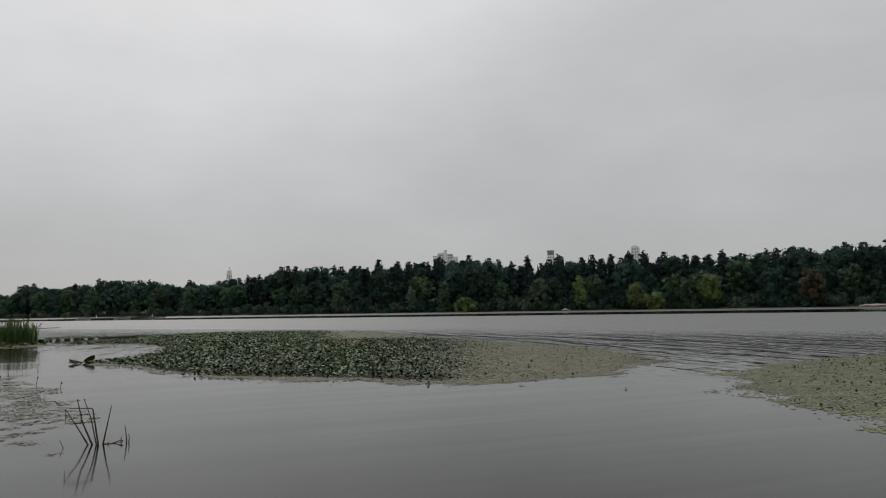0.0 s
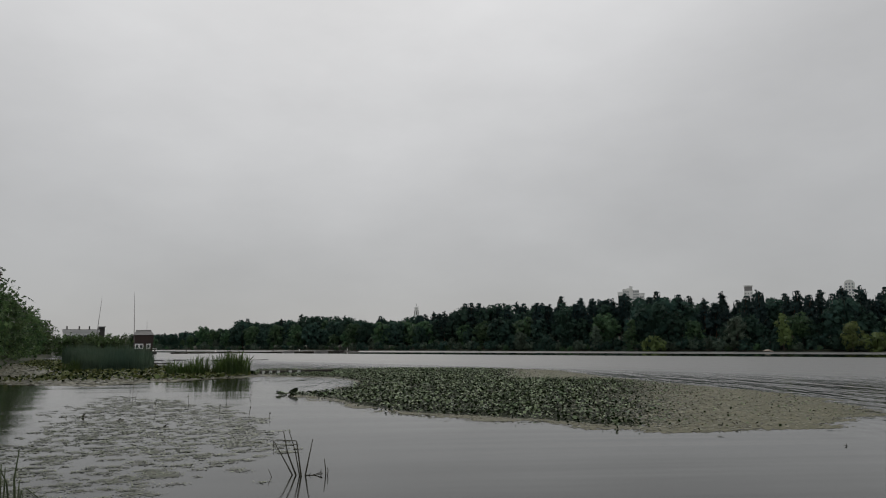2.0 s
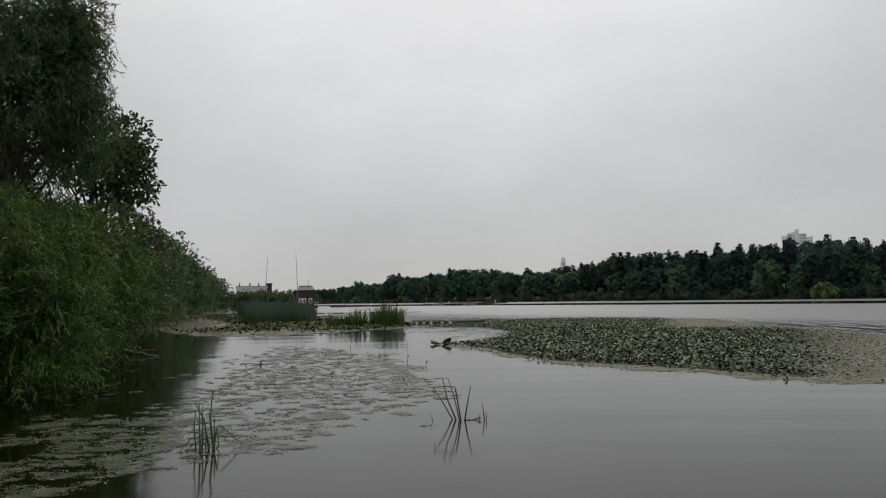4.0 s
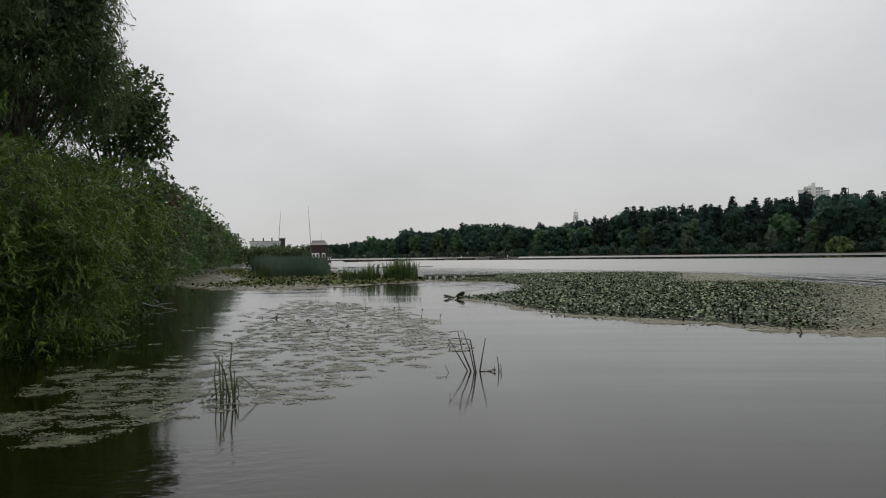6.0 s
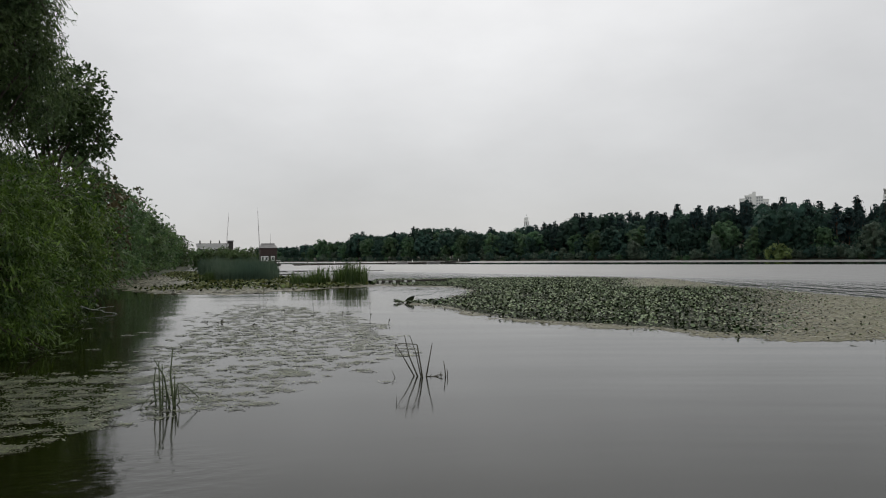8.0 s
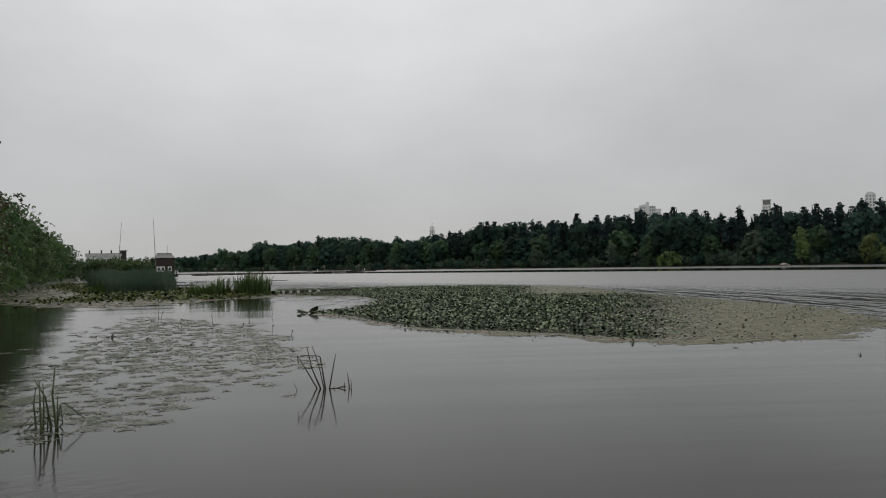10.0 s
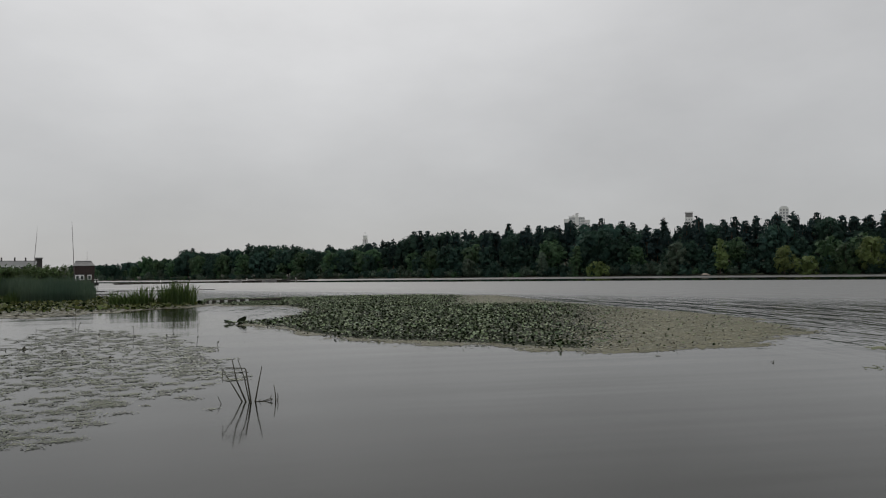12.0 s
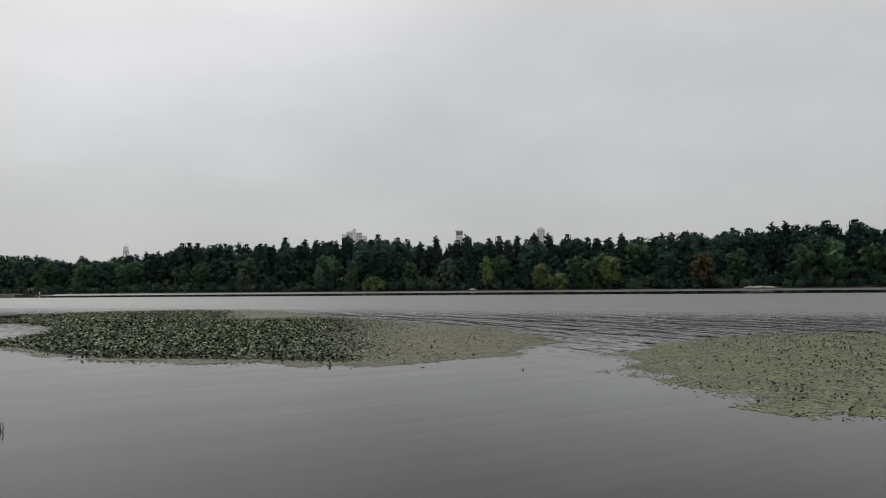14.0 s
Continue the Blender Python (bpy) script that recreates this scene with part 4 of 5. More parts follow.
def film(thing, poly, cell, seed, gaps, thin=None, mat=None, name="leaf_film", label="thin film of tiny olive leaves"):
    """The thin carpet of tiny leaves between the larger ones: a torn sheet just above the water."""
    p = np.array(poly, float)
    lo, hi = p.min(0) - cell, p.max(0) + cell
    rng = np.random.default_rng(seed)
    nx, ny = ((hi - lo) / cell).astype(int) + 1
    gx, gy = np.meshgrid(np.arange(nx), np.arange(ny))
    q = lo + np.stack([gx, gy], -1).reshape(-1, 2) * cell + rng.uniform(-0.38, 0.38, (nx * ny, 2)) * cell
    i = np.arange(nx * ny).reshape(ny, nx)
    a, b, c, d = (k.ravel() for k in (i[:-1, :-1], i[:-1, 1:], i[1:, 1:], i[1:, :-1]))
    tri = np.concatenate([np.stack([a, b, c], 1), np.stack([a, c, d], 1)])
    mid = q[tri].mean(1)
    w = 0.35 * np.stack([np.sin(mid[:, 1] * 1.9) + np.sin(mid[:, 0] * 3.1), np.sin(mid[:, 0] * 1.3) + np.sin(mid[:, 1] * 4.3)], 1)
    keep = inside(poly, *(mid + w + rng.normal(0, 0.25, mid.shape)).T)
    tri, mid = tri[keep], mid[keep]
    tri = tri[rng.random(len(tri)) > gaps * (1.6 - 1.2 * clumpy(mid, 0.6, seed))]
    if thin:
        tri = tri[rng.random(len(tri)) > thin(*q[tri].mean(1).T)]
    v = np.column_stack([q, rng.uniform(0.004, 0.007, len(q))])
    child(name, mesh_of(name, v, tri, mat or FILM), thing, label)["kind"] = "stuff"


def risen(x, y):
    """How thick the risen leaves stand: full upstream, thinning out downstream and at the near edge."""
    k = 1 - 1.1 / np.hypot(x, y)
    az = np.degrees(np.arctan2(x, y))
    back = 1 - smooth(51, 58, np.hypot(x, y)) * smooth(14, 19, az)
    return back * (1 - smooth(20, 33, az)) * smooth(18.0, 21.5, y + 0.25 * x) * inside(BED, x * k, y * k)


def lily_bed():
    rng = np.random.default_rng(5)
    bed = empty("lily_bed", Matrix(), "broad bed of green water-lily leaves standing above the water", "water lilies")
    film(bed, BED, 0.13, 51, 0.05, lambda x, y: 0.93 * risen(x, y))
    # near-black sheet laid on the water to paint shade under risen leaves
    film(bed, BED, 0.24, 53, 0.02, lambda x, y: 1.0 - smooth(0.08, 0.75, risen(x, y)), DARK_LEAF_AND_SHADE, "old_leaves", "dark sheet painting shade under the green leaves")
    # flat leaves that cover the water
    q = spread_in(BED, 42, rng, 0.6)
    keep = rng.random(len(q)) < (0.55 + 0.45 * clumpy(q, 0.5, 3)) * (1 - 0.85 * risen(*q.T))
    q = q[keep]
    n = len(q)
    s = rng.uniform(0.06, 0.12, n)
    p = np.column_stack([q, rng.uniform(0.006, 0.03, n)])
    a = rng.uniform(0, 6.28, n)
    axis = np.column_stack([np.cos(a), np.sin(a), rng.normal(0, 0.05, n)])
    nrm = np.array([0, 0, 1.0]) + rng.normal(0, 0.05, (n, 3))
    lay(bed, "floating_leaf", SMALL, SMALL_F, p, axis, nrm, s, MAT_OLIVE, 150)
    # leaves that stand out of the water, thinning out downstream
    q = spread_in(BED, 46, rng, 0.5)
    dens = risen(*(q + rng.normal(0, 0.9, q.shape)).T)
    dens = np.maximum(dens, 0.12) * (0.35 + 0.9 * clumpy(q, 0.35, 9))
    q = q[rng.random(len(q)) < dens]
    n = len(q)
    rise = rng.uniform(0.01, 0.11, n)
    a = rng.uniform(0, 6.28, n)
    # about half the leaves go near-black and low, painting shade into the gaps
    shaded = rng.random(n) < 0.59 - 0.2 * (risen(*q.T) < 0.4)
    tilt = np.where(shaded, rng.uniform(0.1, 0.9, n), rng.uniform(0.0, 0.6, n))
    rise = np.where(shaded, rise * 0.6, rise + 0.03)
    axis = np.column_stack([np.cos(a) * np.cos(tilt), np.sin(a) * np.cos(tilt), np.sin(tilt)])
    nrm = np.array([0, 0, 1.0]) + rng.normal(0, 0.45, (n, 3))
    p, s = np.column_stack([q, rise]), rng.uniform(0.08, 0.17, n) * (0.6 + 0.4 * risen(*q.T))
    first = np.argsort(np.hypot(q[:, 0], q[:, 1]))
    for mat, k in ((PAD, first[~shaded[first]]), (PAD_SHADE, first[shaded[first]])):
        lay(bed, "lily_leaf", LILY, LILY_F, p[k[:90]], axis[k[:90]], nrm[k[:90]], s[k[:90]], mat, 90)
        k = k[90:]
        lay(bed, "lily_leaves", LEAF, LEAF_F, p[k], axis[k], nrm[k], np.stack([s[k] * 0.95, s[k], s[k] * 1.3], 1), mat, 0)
    # stalks under the risen leaves
    st = rng.choice(n, min(n, 1500), replace=False)
    v, f = tubes([[(q[i, 0], q[i, 1], -0.15, 0.008), (q[i, 0], q[i, 1], rise[i], 0.006)] for i in st], 4)
    child("stem_mat", mesh_of("stem_mat", v, f, GREEN_STEM), bed)["kind"] = "stuff"


MAT_C = [(15.4, 13.7), (17.6, 15.3), (19.2, 17.3), (24.4, 19.0), (29.0, 19.5), (36.0, 16.0), (38.0, 8.0), (30.0, 2.5), (16.0, 4.8), (13.4, 6.3), (12.8, 7.4), (13.6, 8.9), (14.5, 10.1), (14.7, 11.7)]


def floating_mat():
    rng = np.random.default_rng(6)
    bed = empty("floating_leaf_mat", Matrix(), "olive green mat of small floating leaves with dark buds", "water plants")
    film(bed, MAT_C, 0.105, 52, 0.26, None, FILM_GREEN)
    q = spread_in(MAT_C, 150, rng, 0.5)
    rim = clumpy(q, 0.8, 5)
    q = q[rng.random(len(q)) < 0.4 + 0.8 * rim]
    n = len(q)
    a = rng.uniform(0, 6.28, n)
    axis = np.column_stack([np.cos(a), np.sin(a), rng.normal(0, 0.06, n)])
    nrm = np.array([0, 0, 1.0]) + rng.normal(0, 0.08, (n, 3))
    lay(bed, "floating_leaf", SMALL, SMALL_F, np.column_stack([q, rng.uniform(0.005, 0.02, n)]), axis, nrm, rng.uniform(0.03, 0.065, n), MAT_GREEN, 280)
    # a few leaves and buds that stand up
    q = spread_in(MAT_C, 14, rng, 0.3)
    q = q[rng.random(len(q)) < (0.10 + 0.9 * smooth(50, 64, np.degrees(np.arctan2(*q.T)))) * np.clip(2 * clumpy(q, 0.9, 7) - 0.3, 0.1, 1)]
    n = len(q)
    a, tilt = rng.uniform(0, 6.28, n), rng.uniform(0.3, 1.3, n)
    axis = np.column_stack([np.cos(a) * np.cos(tilt), np.sin(a) * np.cos(tilt), np.sin(tilt)])
    lay(bed, "lily_leaf", LILY, LILY_F, np.column_stack([q, rng.uniform(0.01, 0.08, n)]), axis, rng.normal(0, 0.5, (n, 3)) + np.array([0, 0, 1.0]), rng.uniform(0.035, 0.085, n), DARK_PAD, 60)


MAT_B = [(-10.0, 33.0), (-9.5, 40.0), (-5.4, 35.6), (-2.8, 31.4), (-1.3, 26.0), (-0.3, 20.7), (0.1, 18.0), (-1.0, 15.9), (-2.3, 13.4), (-2.9, 12.1), (-3.6, 11.7), (-4.3, 10.8), (-5.0, 9.5),
         (-5.6, 8.9), (-7.0, 10.0), (-8.3, 12.6), (-9.0, 15.2), (-10.0, 19.0), (-8.8, 22.0), (-9.6, 26.0)]


def rosette_mat(poly, name, label, per_m2, seed, mat, near):
    """Little rafts of small leaves lying flat on calm water."""
    rng = np.random.default_rng(seed)
    bed = empty(name, Matrix(), label, "water plants")
    c = spread_in(poly, per_m2, rng, 0.4)
    shade = smooth(-5.0, -6.8, c[:, 0] + 0.12 * (c[:, 1] - 12))  # under the bank the rafts lie in wider carpets with clearings
    far_shade = shade * smooth(15.0, 16.5, c[:, 1])
    c = c[rng.random(len(c)) < (1 - shade) * 0.85 + shade * np.clip(4 * clumpy(c, 0.7, seed) - 1.2, 0, 1) * (1 - 0.85 * far_shade)]
    if len(c) == 0:
        c = np.array(poly, float).mean(0, keepdims=True)
    pts, sizes, sheets = [], [], []
    for x, y in c:
        coarse = 1.0 + 1.0 * smooth(12, 24, math.hypot(x, y))
        rad = rng.uniform(0.06, 0.20) * (1.45 if x < -4.6 and y < 16 else 1.0)
        k = int(rng.uniform(1500, 2000) * rad * rad / coarse ** 2) + 8
        r = rad * np.sqrt(rng.random(k)) * rng.uniform(0.85, 1.3, k)
        a = rng.uniform(0, 6.28, k)
        pts.append(np.column_stack([x + 1.45 * r * np.cos(a), y + 1.05 * r * np.sin(a)]))
        sizes.append(rng.uniform(0.022, 0.046, k) * coarse)
        # the matted heart of the raft
        a = np.arange(14) * 2 * np.pi / 14
        r = rad * rng.uniform(0.2, 0.85, 14)
        ring = np.column_stack([x + 1.45 * r * np.cos(a), y + 1.05 * r * np.sin(a), np.full(14, 0.005)])
        sheets.append((np.vstack([ring, [(x, y, 0.007)]]), np.array([(j, (j + 1) % 14, 14) for j in range(14)])))
    child("matted_leaves", mesh_of("matted_leaves", *join(*sheets), mat), bed)["kind"] = "stuff"
    q, sz = np.concatenate(pts), np.concatenate(sizes)
    n = len(q)
    a = rng.uniform(0, 6.28, n)
    axis = np.column_stack([np.cos(a), np.sin(a), rng.normal(0, 0.07, n)])
    nrm = np.array([0, 0, 1.0]) + rng.normal(0, 0.09, (n, 3))
    lay(bed, "floating_leaf", RHOMB, RHOMB_F, np.column_stack([q, rng.uniform(0.006, 0.020, n)]), axis, nrm, sz, mat, near)
    return bed


lily_bed()
floating_mat()
rosette_mat(MAT_B, "floating_leaf_rafts", "scattered rafts of small floating leaves on calm water", 10.0, 8, RAFT, 280)
rosette_mat([(-12.5, 21), (-10.5, 21), (-9.8, 26), (-11.5, 33), (-13.5, 33), (-13.2, 26)], "floating_leaf_rafts", "few small leaf rafts in the shade of the bank", 0.5, 15, RAFT, 60)
rosette_mat([(10.8, 17.8), (12.0, 17.8), (12.0, 18.5), (10.8, 18.5)], "floating_leaf_raft", "single small raft of floating leaves on open water", 2.0, 16, RAFT, 40)

rosette_mat([(-0.75, 14.05), (-0.35, 14.05), (-0.35, 14.3), (-0.75, 14.3)], "floating_leaf_raft", "tiny raft of floating leaves beside broken reeds", 9.0, 18, RAFT, 20)
rosette_mat([(-5.9, 9.0), (-4.9, 9.0), (-4.9, 9.6), (-5.9, 9.6)], "floating_leaf_raft", "fresh green raft of floating leaves near the shore", 9.0, 19, MAT_GREEN, 60)

SHELF = [(-36, 90), (-30, 75), (-26.3, 65.2), (-19.7, 54.8), (-15.7, 51.0), (-12.2, 50.0), (-9.9, 53.8), (-6.9, 57.2), (-3.8, 60.6), (-1.0, 61.5), (2.5, 62), (3, 66), (-4, 68), (-6, 72), (-12, 84), (-16, 92),
         (-30, 112), (-42, 140), (-48, 142), (-44, 125), (-40, 106)]


def reed_shelf():
    rng = np.random.default_rng(17)
    bed = empty("lily_shelf", Matrix(), "pale yellow-green lily leaves on the shallows round the reeds", "water lilies")
    film(bed, SHELF, 0.5, 54, 0.12)
    q = spread_in(SHELF, 9, rng, 0.7)
    n = len(q)
    a, tilt = rng.uniform(0, 6.28, n), rng.uniform(0, 0.15, n)
    axis = np.column_stack([np.cos(a), np.sin(a), tilt])
    lay(bed, "floating_leaf", SMALL, SMALL_F, np.column_stack([q, rng.uniform(0.006, 0.03, n)]), axis, np.tile([0, 0, 1.0], (n, 1)), rng.uniform(0.22, 0.42, n), MAT_OLIVE, 0)
    q = spread_in(SHELF, 9, rng, 0.7)
    inner = smooth(55, 60, q[:, 1]) * (1 - smooth(-4.5, -3.0, q[:, 0])) * smooth(-23, -18, q[:, 0] + 0.42 * np.maximum(0, q[:, 1] - 72))
    q = q[rng.random(len(q)) < inner * (1.5 * clumpy(q, 0.2, 4) + 0.1)]
    n = len(q)
    a, tilt = rng.uniform(0, 6.28, n), rng.uniform(0.0, 0.9, n)
    axis = np.column_stack([np.cos(a) * np.cos(tilt), np.sin(a) * np.cos(tilt), np.sin(tilt)])
    p, nrm, sz = np.column_stack([q, rng.uniform(0.02, 0.2, n)]), rng.normal(0, 0.4, (n, 3)) + np.array([0, 0, 1.0]), rng.uniform(0.18, 0.34, n)
    # three in ten leaves take the near-black green as painted gap shade
    shaded = rng.random(n) < 0.3
    for mat, k in ((PAD_LIME, ~shaded), (PAD_SHADE, shaded)):
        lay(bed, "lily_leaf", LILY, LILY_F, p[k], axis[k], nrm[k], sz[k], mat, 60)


reed_shelf()


def blades(places, height, width, lean, rng):
    """Grass-like blades in three bends, each its own island."""
    n = len(places)
    a = rng.uniform(0, 6.28, n)
    out_ = np.column_stack([np.cos(a), np.sin(a), np.zeros(n)])
    b = rng.uniform(0, 6.28, n)
    side = np.column_stack([np.cos(b), np.sin(b), np.zeros(n)])
    h = height * rng.uniform(0.62, 1.1, n) * (0.62 + 0.62 * np.clip(clumpy(places, 0.45, 2), 0, 1))
    w = width * rng.uniform(0.7, 1.3, n)
    ln = lean * rng.random(n) ** 2
    foot = np.column_stack([places, np.full(n, -0.1)])
    rows = []
    for k, t in ((0, 1.0), (0.45, 0.85), (0.8, 0.5)):
        c = foot + np.array([0, 0, 1.0]) * (h * k)[:, None] + out_ * (ln * h * k * k)[:, None]
        rows += [c - side * (w * t / 2)[:, None], c + side * (w * t / 2)[:, None]]
    rows.append(foot + np.array([0, 0, 1.0]) * (h * (1 - 0.3 * ln))[:, None] + out_ * (ln * h)[:, None])
    v = np.stack(rows, 1).reshape(-1, 3)
    o = (np.arange(n) * 7)[:, None, None]
    quads = (np.array([(0, 1, 3, 2), (2, 3, 5, 4)])[None] + o).reshape(-1, 4)
    tris = (np.array([(4, 5, 6)])[None] + o).reshape(-1, 3)
    return v, [quads, tris]


def reed_stand(name, label, poly, per_m2, height, width, lean, mat, seed, rise=0.0):
    rng = np.random.default_rng(seed)
    ob = empty(name, Matrix(), label, "reeds")
    q = spread_in(poly, per_m2, rng, 0.25)
    v, f = blades(q, height + rise * smooth(79, 102, q[:, 1]), width, lean, rng)
    child("foliage", mesh_of("foliage", v, f, mat), ob)["kind"] = "stuff"
    return ob


reed_stand("bulrush_bed", "dense blue-green bulrush bed standing in the shallows", [(-21.2, 78), (-14.8, 77.5), (-15.6, 84), (-18.8, 100), (-28, 112), (-33, 112), (-25.5, 92)], 84, 1.95, 0.035, 0.2, REED, 81, 0.75)
reed_stand("sedge_clump", "bright green clump of sedge blades in shallow water", [(-11.2, 66.0), (-9.4, 65.0), (-7.9, 64.3), (-7.6, 66.5), (-9.0, 67.5), (-11.0, 68.0)], 34, 1.75, 0.09, 1.0, SEDGE, 82)
reed_stand("sedge_clump", "tall bright green clump of sedge blades in shallow water", [(-7.0, 64.2), (-5.3, 63.2), (-3.9, 63.4), (-3.8, 65.0), (-5.0, 66.5), (-7.2, 66.5)], 38, 2.1, 0.09, 0.9, SEDGE, 83)
reed_stand("sedge_tuft", "low green sedge joining two taller clumps", [(-8.2, 65.0), (-6.8, 64.6), (-6.8, 66.0), (-8.2, 66.4)], 30, 1.0, 0.07, 0.9, SEDGE, 85)
reed_stand("sedge_tuft", "small green tuft of sedge beside the bulrushes", [(-23.5, 80), (-21.6, 78.4), (-21.4, 80.5), (-23.2, 82)], 40, 1.5, 0.06, 0.5, SEDGE, 84)


# ---------------------------------------------------------------- broken reeds near the shore
def reed_tuft(name, label, x, y, mat, stems):
    """stems: bent stalks as (across, up) points in metres from the tuft's foot."""
    rng = np.random.default_rng(int(abs(x) * 100 + y * 10))
    ob = empty(name, pose(x, y, 0, 0, 0, -math.degrees(math.atan2(x, y))), label, "reeds")
    for r, pts in stems:
        r *= 1.45
        d0, d1 = rng.uniform(-0.1, 0.1, 2)
        path = []
        for i, (a, b) in enumerate(pts):
            k = i / (len(pts) - 1)
            path.append((a, d0 + (d1 - d0) * k, b, r * (1 - 0.55 * k)))
        if path[0][2] <= 0.06:
            path.insert(0, (path[0][0], path[0][1], -0.3, r))
        v, f = tubes([path], 6)
        child("stem", mesh_of("stem", v, f, mat), ob)
    return ob


reed_tuft("reed_tuft", "dark broken reed stalks standing in calm water", 0.11, 14.7, DEAD_STEM, [
    (0.011, [(-0.12, 0.0), (-0.30, 0.33), (-0.50, 0.68)]),
    (0.006, [(-0.50, 0.68), (-0.49, 0.55), (-0.49, 0.41)]),
    (0.013, [(-0.05, 0.0), (-0.22, 0.42), (-0.31, 0.84)]),
    (0.010, [(0.02, 0.0), (-0.08, 0.49), (-0.20, 0.84)]),
    (0.013, [(0.05, 0.0), (0.0, 0.33), (-0.05, 0.65), (-0.07, 0.665), (-0.44, 0.69)]),
    (0.012, [(0.13, 0.0), (0.19, 0.33), (0.26, 0.70)]),
    (0.010, [(0.13, 0.01), (0.30, 0.0), (0.46, 0.035)]),
    (0.010, [(0.29, 0.0), (0.40, 0.04), (0.46, 0.05)]),
    (0.009, [(0.44, -0.05), (0.43, 0.05), (0.44, 0.10)]),
    (0.010, [(0.53, 0.0), (0.52, 0.13), (0.495, 0.30)]),
    (0.008, [(0.56, 0.0), (0.57, 0.08), (0.555, 0.16)]),
    (0.007, [(-0.56, 0.0), (-0.50, -0.03), (-0.58, 0.15)]),
    (0.006, [(0.20, 0.0), (0.24, 0.06)]),
])
reed_tuft("reed_tuft", "green reed tuft with bent blades among floating leaves", -4.20, 12.25, GREEN_STEM, [
    (0.011, [(-0.18, 0.0), (-0.21, 0.40), (-0.18, 0.66)]),
    (0.014, [(-0.11, 0.0), (-0.12, 0.36), (-0.13, 0.78)]),
    (0.012, [(-0.08, 0.0), (-0.07, 0.36), (-0.08, 0.72)]),
    (0.013, [(0.03, 0.0), (-0.05, 0.50), (-0.20, 0.80)]),
    (0.015, [(0.10, 0.0), (0.05, 0.53), (0.09, 0.97)]),
    (0.012, [(0.12, 0.0), (0.12, 0.50)]),
    (0.010, [(0.11, 0.0), (0.16, 0.36), (0.21, 0.39), (0.36, 0.26), (0.51, 0.10), (0.46, 0.02)]),
    (0.009, [(-0.43, 0.0), (-0.38, 0.08), (-0.25, 0.20)]),
    (0.011, [(-0.34, 0.0), (-0.26, 0.08), (-0.14, 0.15), (0.05, 0.03)]),
    (0.010, [(-0.14, 0.0), (0.05, 0.05), (0.0, 0.25)]),
    (0.010, [(0.15, 0.0), (0.19, 0.05), (0.17, 0.33)]),
    (0.009, [(-0.02, 0.0), (-0.01, 0.30)]),
])


def lily_bud(x, y, h, lean, label, r=0.028):
    """A bare stalk with a dark bud."""
    ob = empty("lily_bud", pose(x, y, 0), label, "flower bud", "buds among the floating leaves")
    v, f = tubes([[(0, 0, -0.2, 0.010), (lean * 0.4, 0, h * 0.5, 0.009), (lean, 0, h, 0.008)]], 6)
    child("stalk", mesh_of("stalk", v, f, DEAD_STEM), ob)
    bm = bmesh.new()
    bmesh.ops.create_uvsphere(bm, u_segments=10, v_segments=7, radius=r)
    for k in bm.verts:
        k.co = Vector((lean + k.co.x, k.co.y, h + r * 0.7 + k.co.z * 1.25))
    part("bud", bm, DEAD_STEM, ob)


lily_bud(-1.6, 26.6, 0.34, 0.05, "dark lily bud on a bent bare stalk")
lily_bud(-4.5, 32.8, 0.36, -0.04, "dark lily bud on a bare stalk")
lily_bud(-7.95, 38.4, 0.95, 0.03, "tall dark dead stalk rising from the water", 0.02)
lily_bud(-7.75, 38.0, 0.30, 0.12, "small dark bud beside a tall dead stalk")
lily_bud(-0.9, 26.4, 0.14, 0.04, "small dark bud just above the water")
lily_bud(-2.9, 29.5, 0.22, 0.03, "dark lily bud on a short stalk")
lily_bud(-5.4, 30.5, 0.26, -0.05, "dark lily bud on a short stalk")
lily_bud(-3.2, 35.5, 0.18, 0.03, "dark lily bud on a bare stalk")
lily_bud(-2.2, 36.5, 0.14, 0.06, "dark lily bud on a bare stalk")


def curled_leaf(x, y, size, turn, mat, label):
    """An upright curled lily leaf."""
    ob = empty("curled_leaf", pose(x, y, 0, 0, 0, turn), label, "lily leaf", "curled leaves on the water")
    rng = np.random.default_rng(int(abs(x * 31 + y * 7)))
    v, f = scatter(LILY, LILY_F, np.array([(0, 0, 0.02), (0.15 * size, 0.05, 0.01), (-0.25 * size, 0, 0.01)]), np.array([(0.75, 0.1, 0.65), (0.9, 0.3, 0.12), (-0.95, 0.2, 0.06)]) + rng.normal(0, 0.1, (3, 3)),
                   np.array([(0.2, -1, 0.2), (0, -0.5, 1), (0, -0.2, 1.0)]), np.array([(size * 0.55, size, size * 1.2), (size * 0.8, size, size), (size * 0.8, size, size)]))
    child("blade", mesh_of("blade", v, f, mat), ob)
    tv, tf = tubes([[(0, 0, -0.2, 0.012), (0.02, 0, 0.04, 0.010)]], 6)
    child("stalk", mesh_of("stalk", tv, tf, GREEN_STEM), ob)


curled_leaf(-0.3, 38.4, 0.62, 10, DARK_LEAF_AND_SHADE, "large dark lily leaf standing upright at the bed's tip")
curled_leaf(0.3, 38.2, 0.32, 60, DARK_PAD, "folded green lily leaf at the bed's tip")
curled_leaf(0.9, 38.0, 0.36, -40, DARK_PAD, "folded green lily leaf at the bed's edge")
curled_leaf(-7.5, 28.2, 0.14, 20, DEAD_STEM, "dark withered lily leaf curled above the water")
curled_leaf(-8.0, 28.05, 0.09, 70, DEAD_STEM, "dark withered lily leaf lying on the water")
curled_leaf(-5.9, 26.6, 0.15, -30, DEAD_STEM, "dark withered lily leaf curled among leaf rafts")
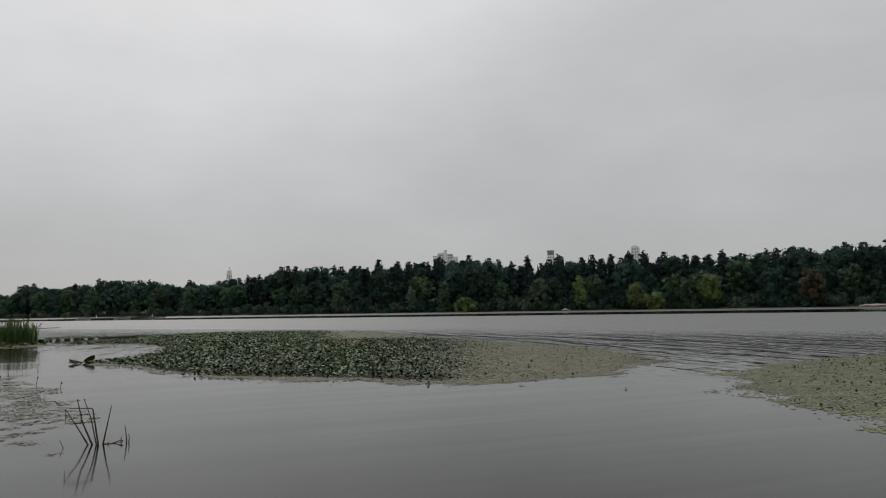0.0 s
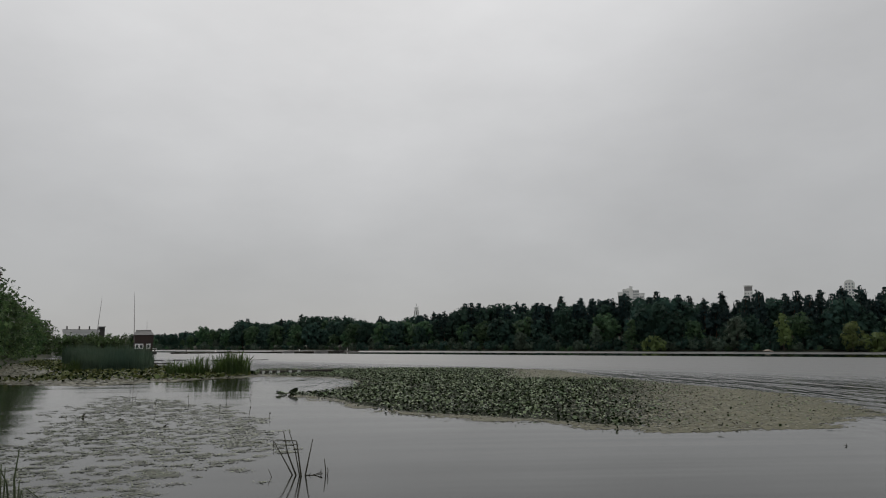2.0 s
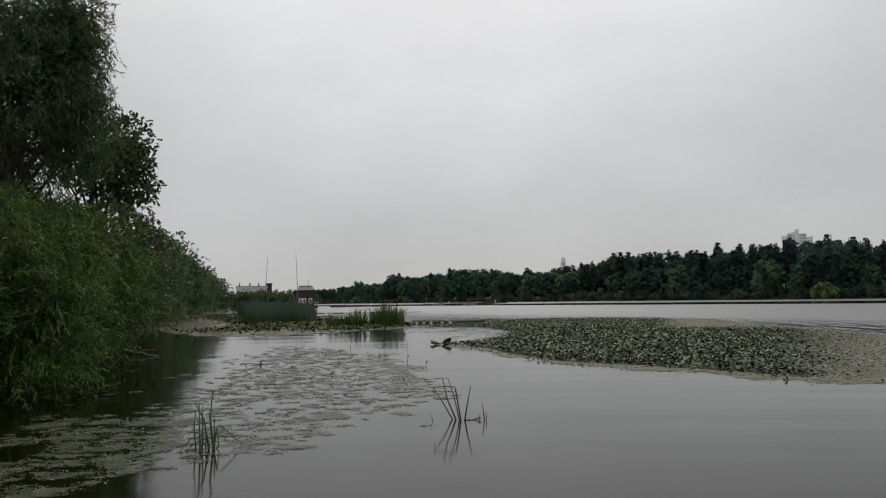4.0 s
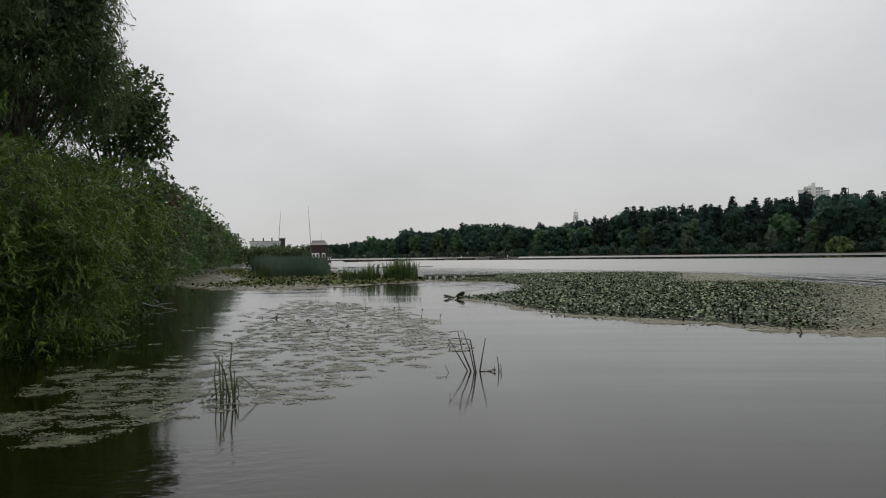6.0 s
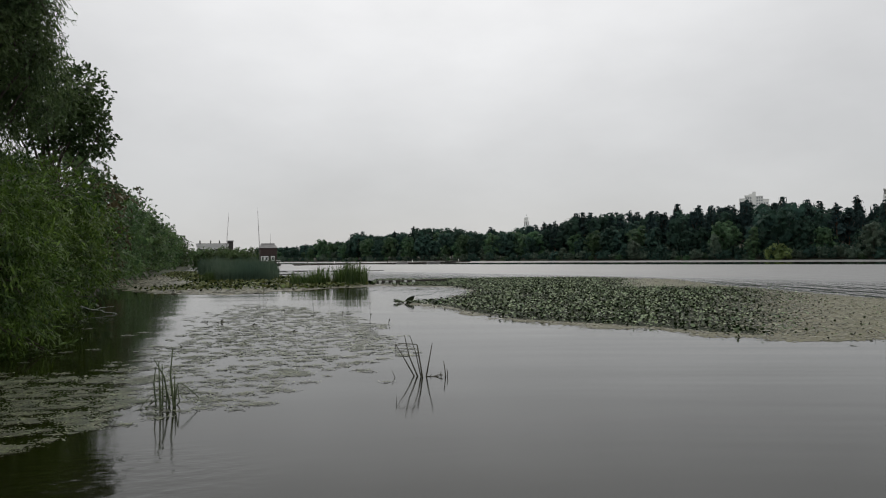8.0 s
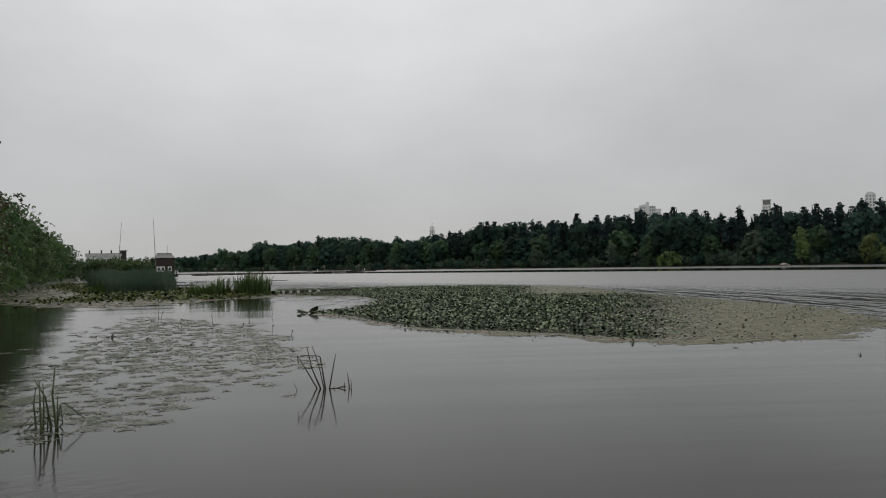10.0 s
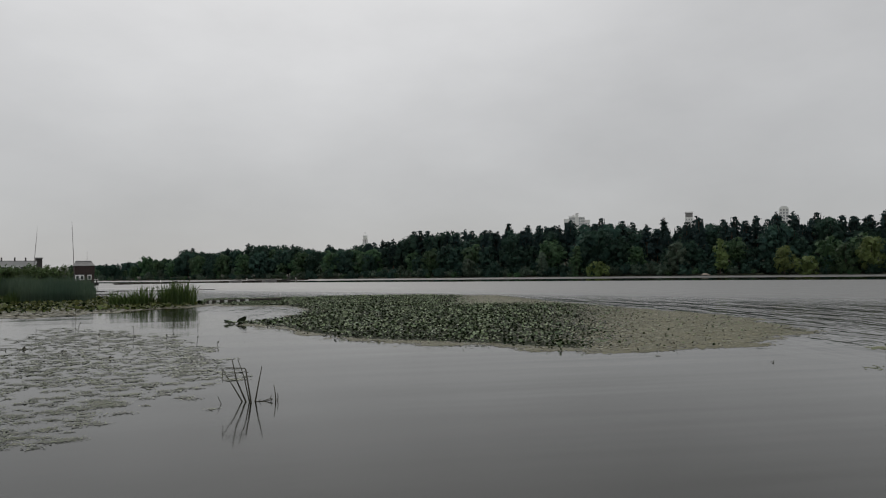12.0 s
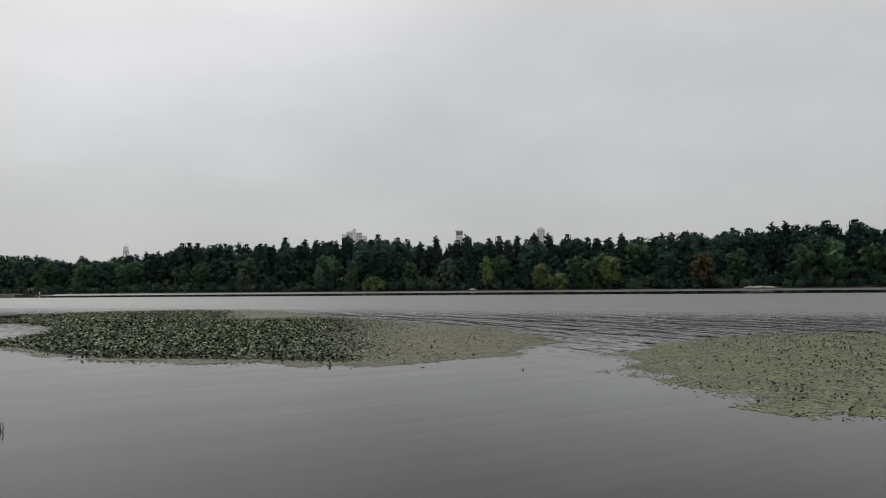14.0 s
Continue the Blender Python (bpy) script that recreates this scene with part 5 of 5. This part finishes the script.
curled_leaf(-4.0, 24.0, 0.13, -30, DEAD_STEM, "small withered lily leaf among leaf rafts")
curled_leaf(13.0, 20.4, 0.14, 30, DEAD_STEM, "small withered leaf on the floating mat")
curled_leaf(13.4, 15.7, 0.08, 40, DEAD_STEM, "tiny dark withered leaf adrift on open water")
curled_leaf(13.7, 20.6, 0.12, 80, DEAD_STEM, "small withered leaf on the floating mat")


def tip_leaves():
    """The low lily leaves that trail from the bed's upstream tip."""
    rng = np.random.default_rng(29)
    bed = empty("lily_patch", Matrix(), "small patch of green lily leaves trailing off the bed", "water lilies")
    n = 34
    q = np.column_stack([rng.uniform(-0.9, 2.6, n), rng.uniform(38.0, 39.6, n)])
    a, tilt = rng.uniform(0, 6.28, n), rng.uniform(0.0, 0.35, n)
    axis = np.column_stack([np.cos(a) * np.cos(tilt), np.sin(a) * np.cos(tilt), np.sin(tilt)])
    nrm = np.array([0, 0, 1.0]) + rng.normal(0, 0.25, (n, 3))
    p, size = np.column_stack([q, rng.uniform(0.01, 0.10, n)]), rng.uniform(0.18, 0.34, n)
    for mat, k in ((PAD, slice(0, 16)), (DARK_PAD, slice(16, n))):
        lay(bed, "lily_leaf", LILY, LILY_F, p[k], axis[k], nrm[k], size[k], mat, n)


tip_leaves()


# ---------------------------------------------------------------- sunken walkway between sedge and lily bed
def old_walkway():
    a, b = Vector((-3.2, 66.5, 0)), Vector((3.4, 68.5, 0))
    ob = empty("old_walkway", Matrix.LocRotScale(a, (b - a).to_track_quat("X", "Z"), None), "half-sunken dark timber walkway with pale blocks", "walkway")
    length = (b - a).length
    part("beam", boxes((0, length, -0.12, 0.10, 0.02, 0.26)), SOOTY, ob)
    part("beam", boxes((0.3, length - 0.4, 0.5, 0.7, 0.0, 0.24)), SOOTY, ob)
    for i in range(9):
        x = 0.2 + i * length / 9
        part("plank", boxes((x, x + 0.5, -0.2, 0.85, 0.262, 0.31)), WOOD_OLD, ob)
    for x in (0.15, 0.8, 1.5, 2.6, 3.4):
        part("block", boxes((x, x + 0.22, -0.42, -0.14, -0.1, 0.28)), CONCRETE, ob)


old_walkway()


def fallen_branch(x, y, label):
    rng = np.random.default_rng(3)
    ob = empty("fallen_branch", pose(x, y, 0), label, "branch")
    v, f = tubes([wander((-0.9, 0.2, 0.35), (1.0, -0.3, 0.02), 0.024, 0.011, 6, 0.04, rng), wander((-0.1, 0, 0.2), (0.7, 0.1, 0.32), 0.015, 0.007, 4, 0.03, rng)], 6)
    child("stem", mesh_of("stem", v, f, CONCRETE), ob)


fallen_branch(-14.7, 34.0, "pale bare fallen branch at the water edge")
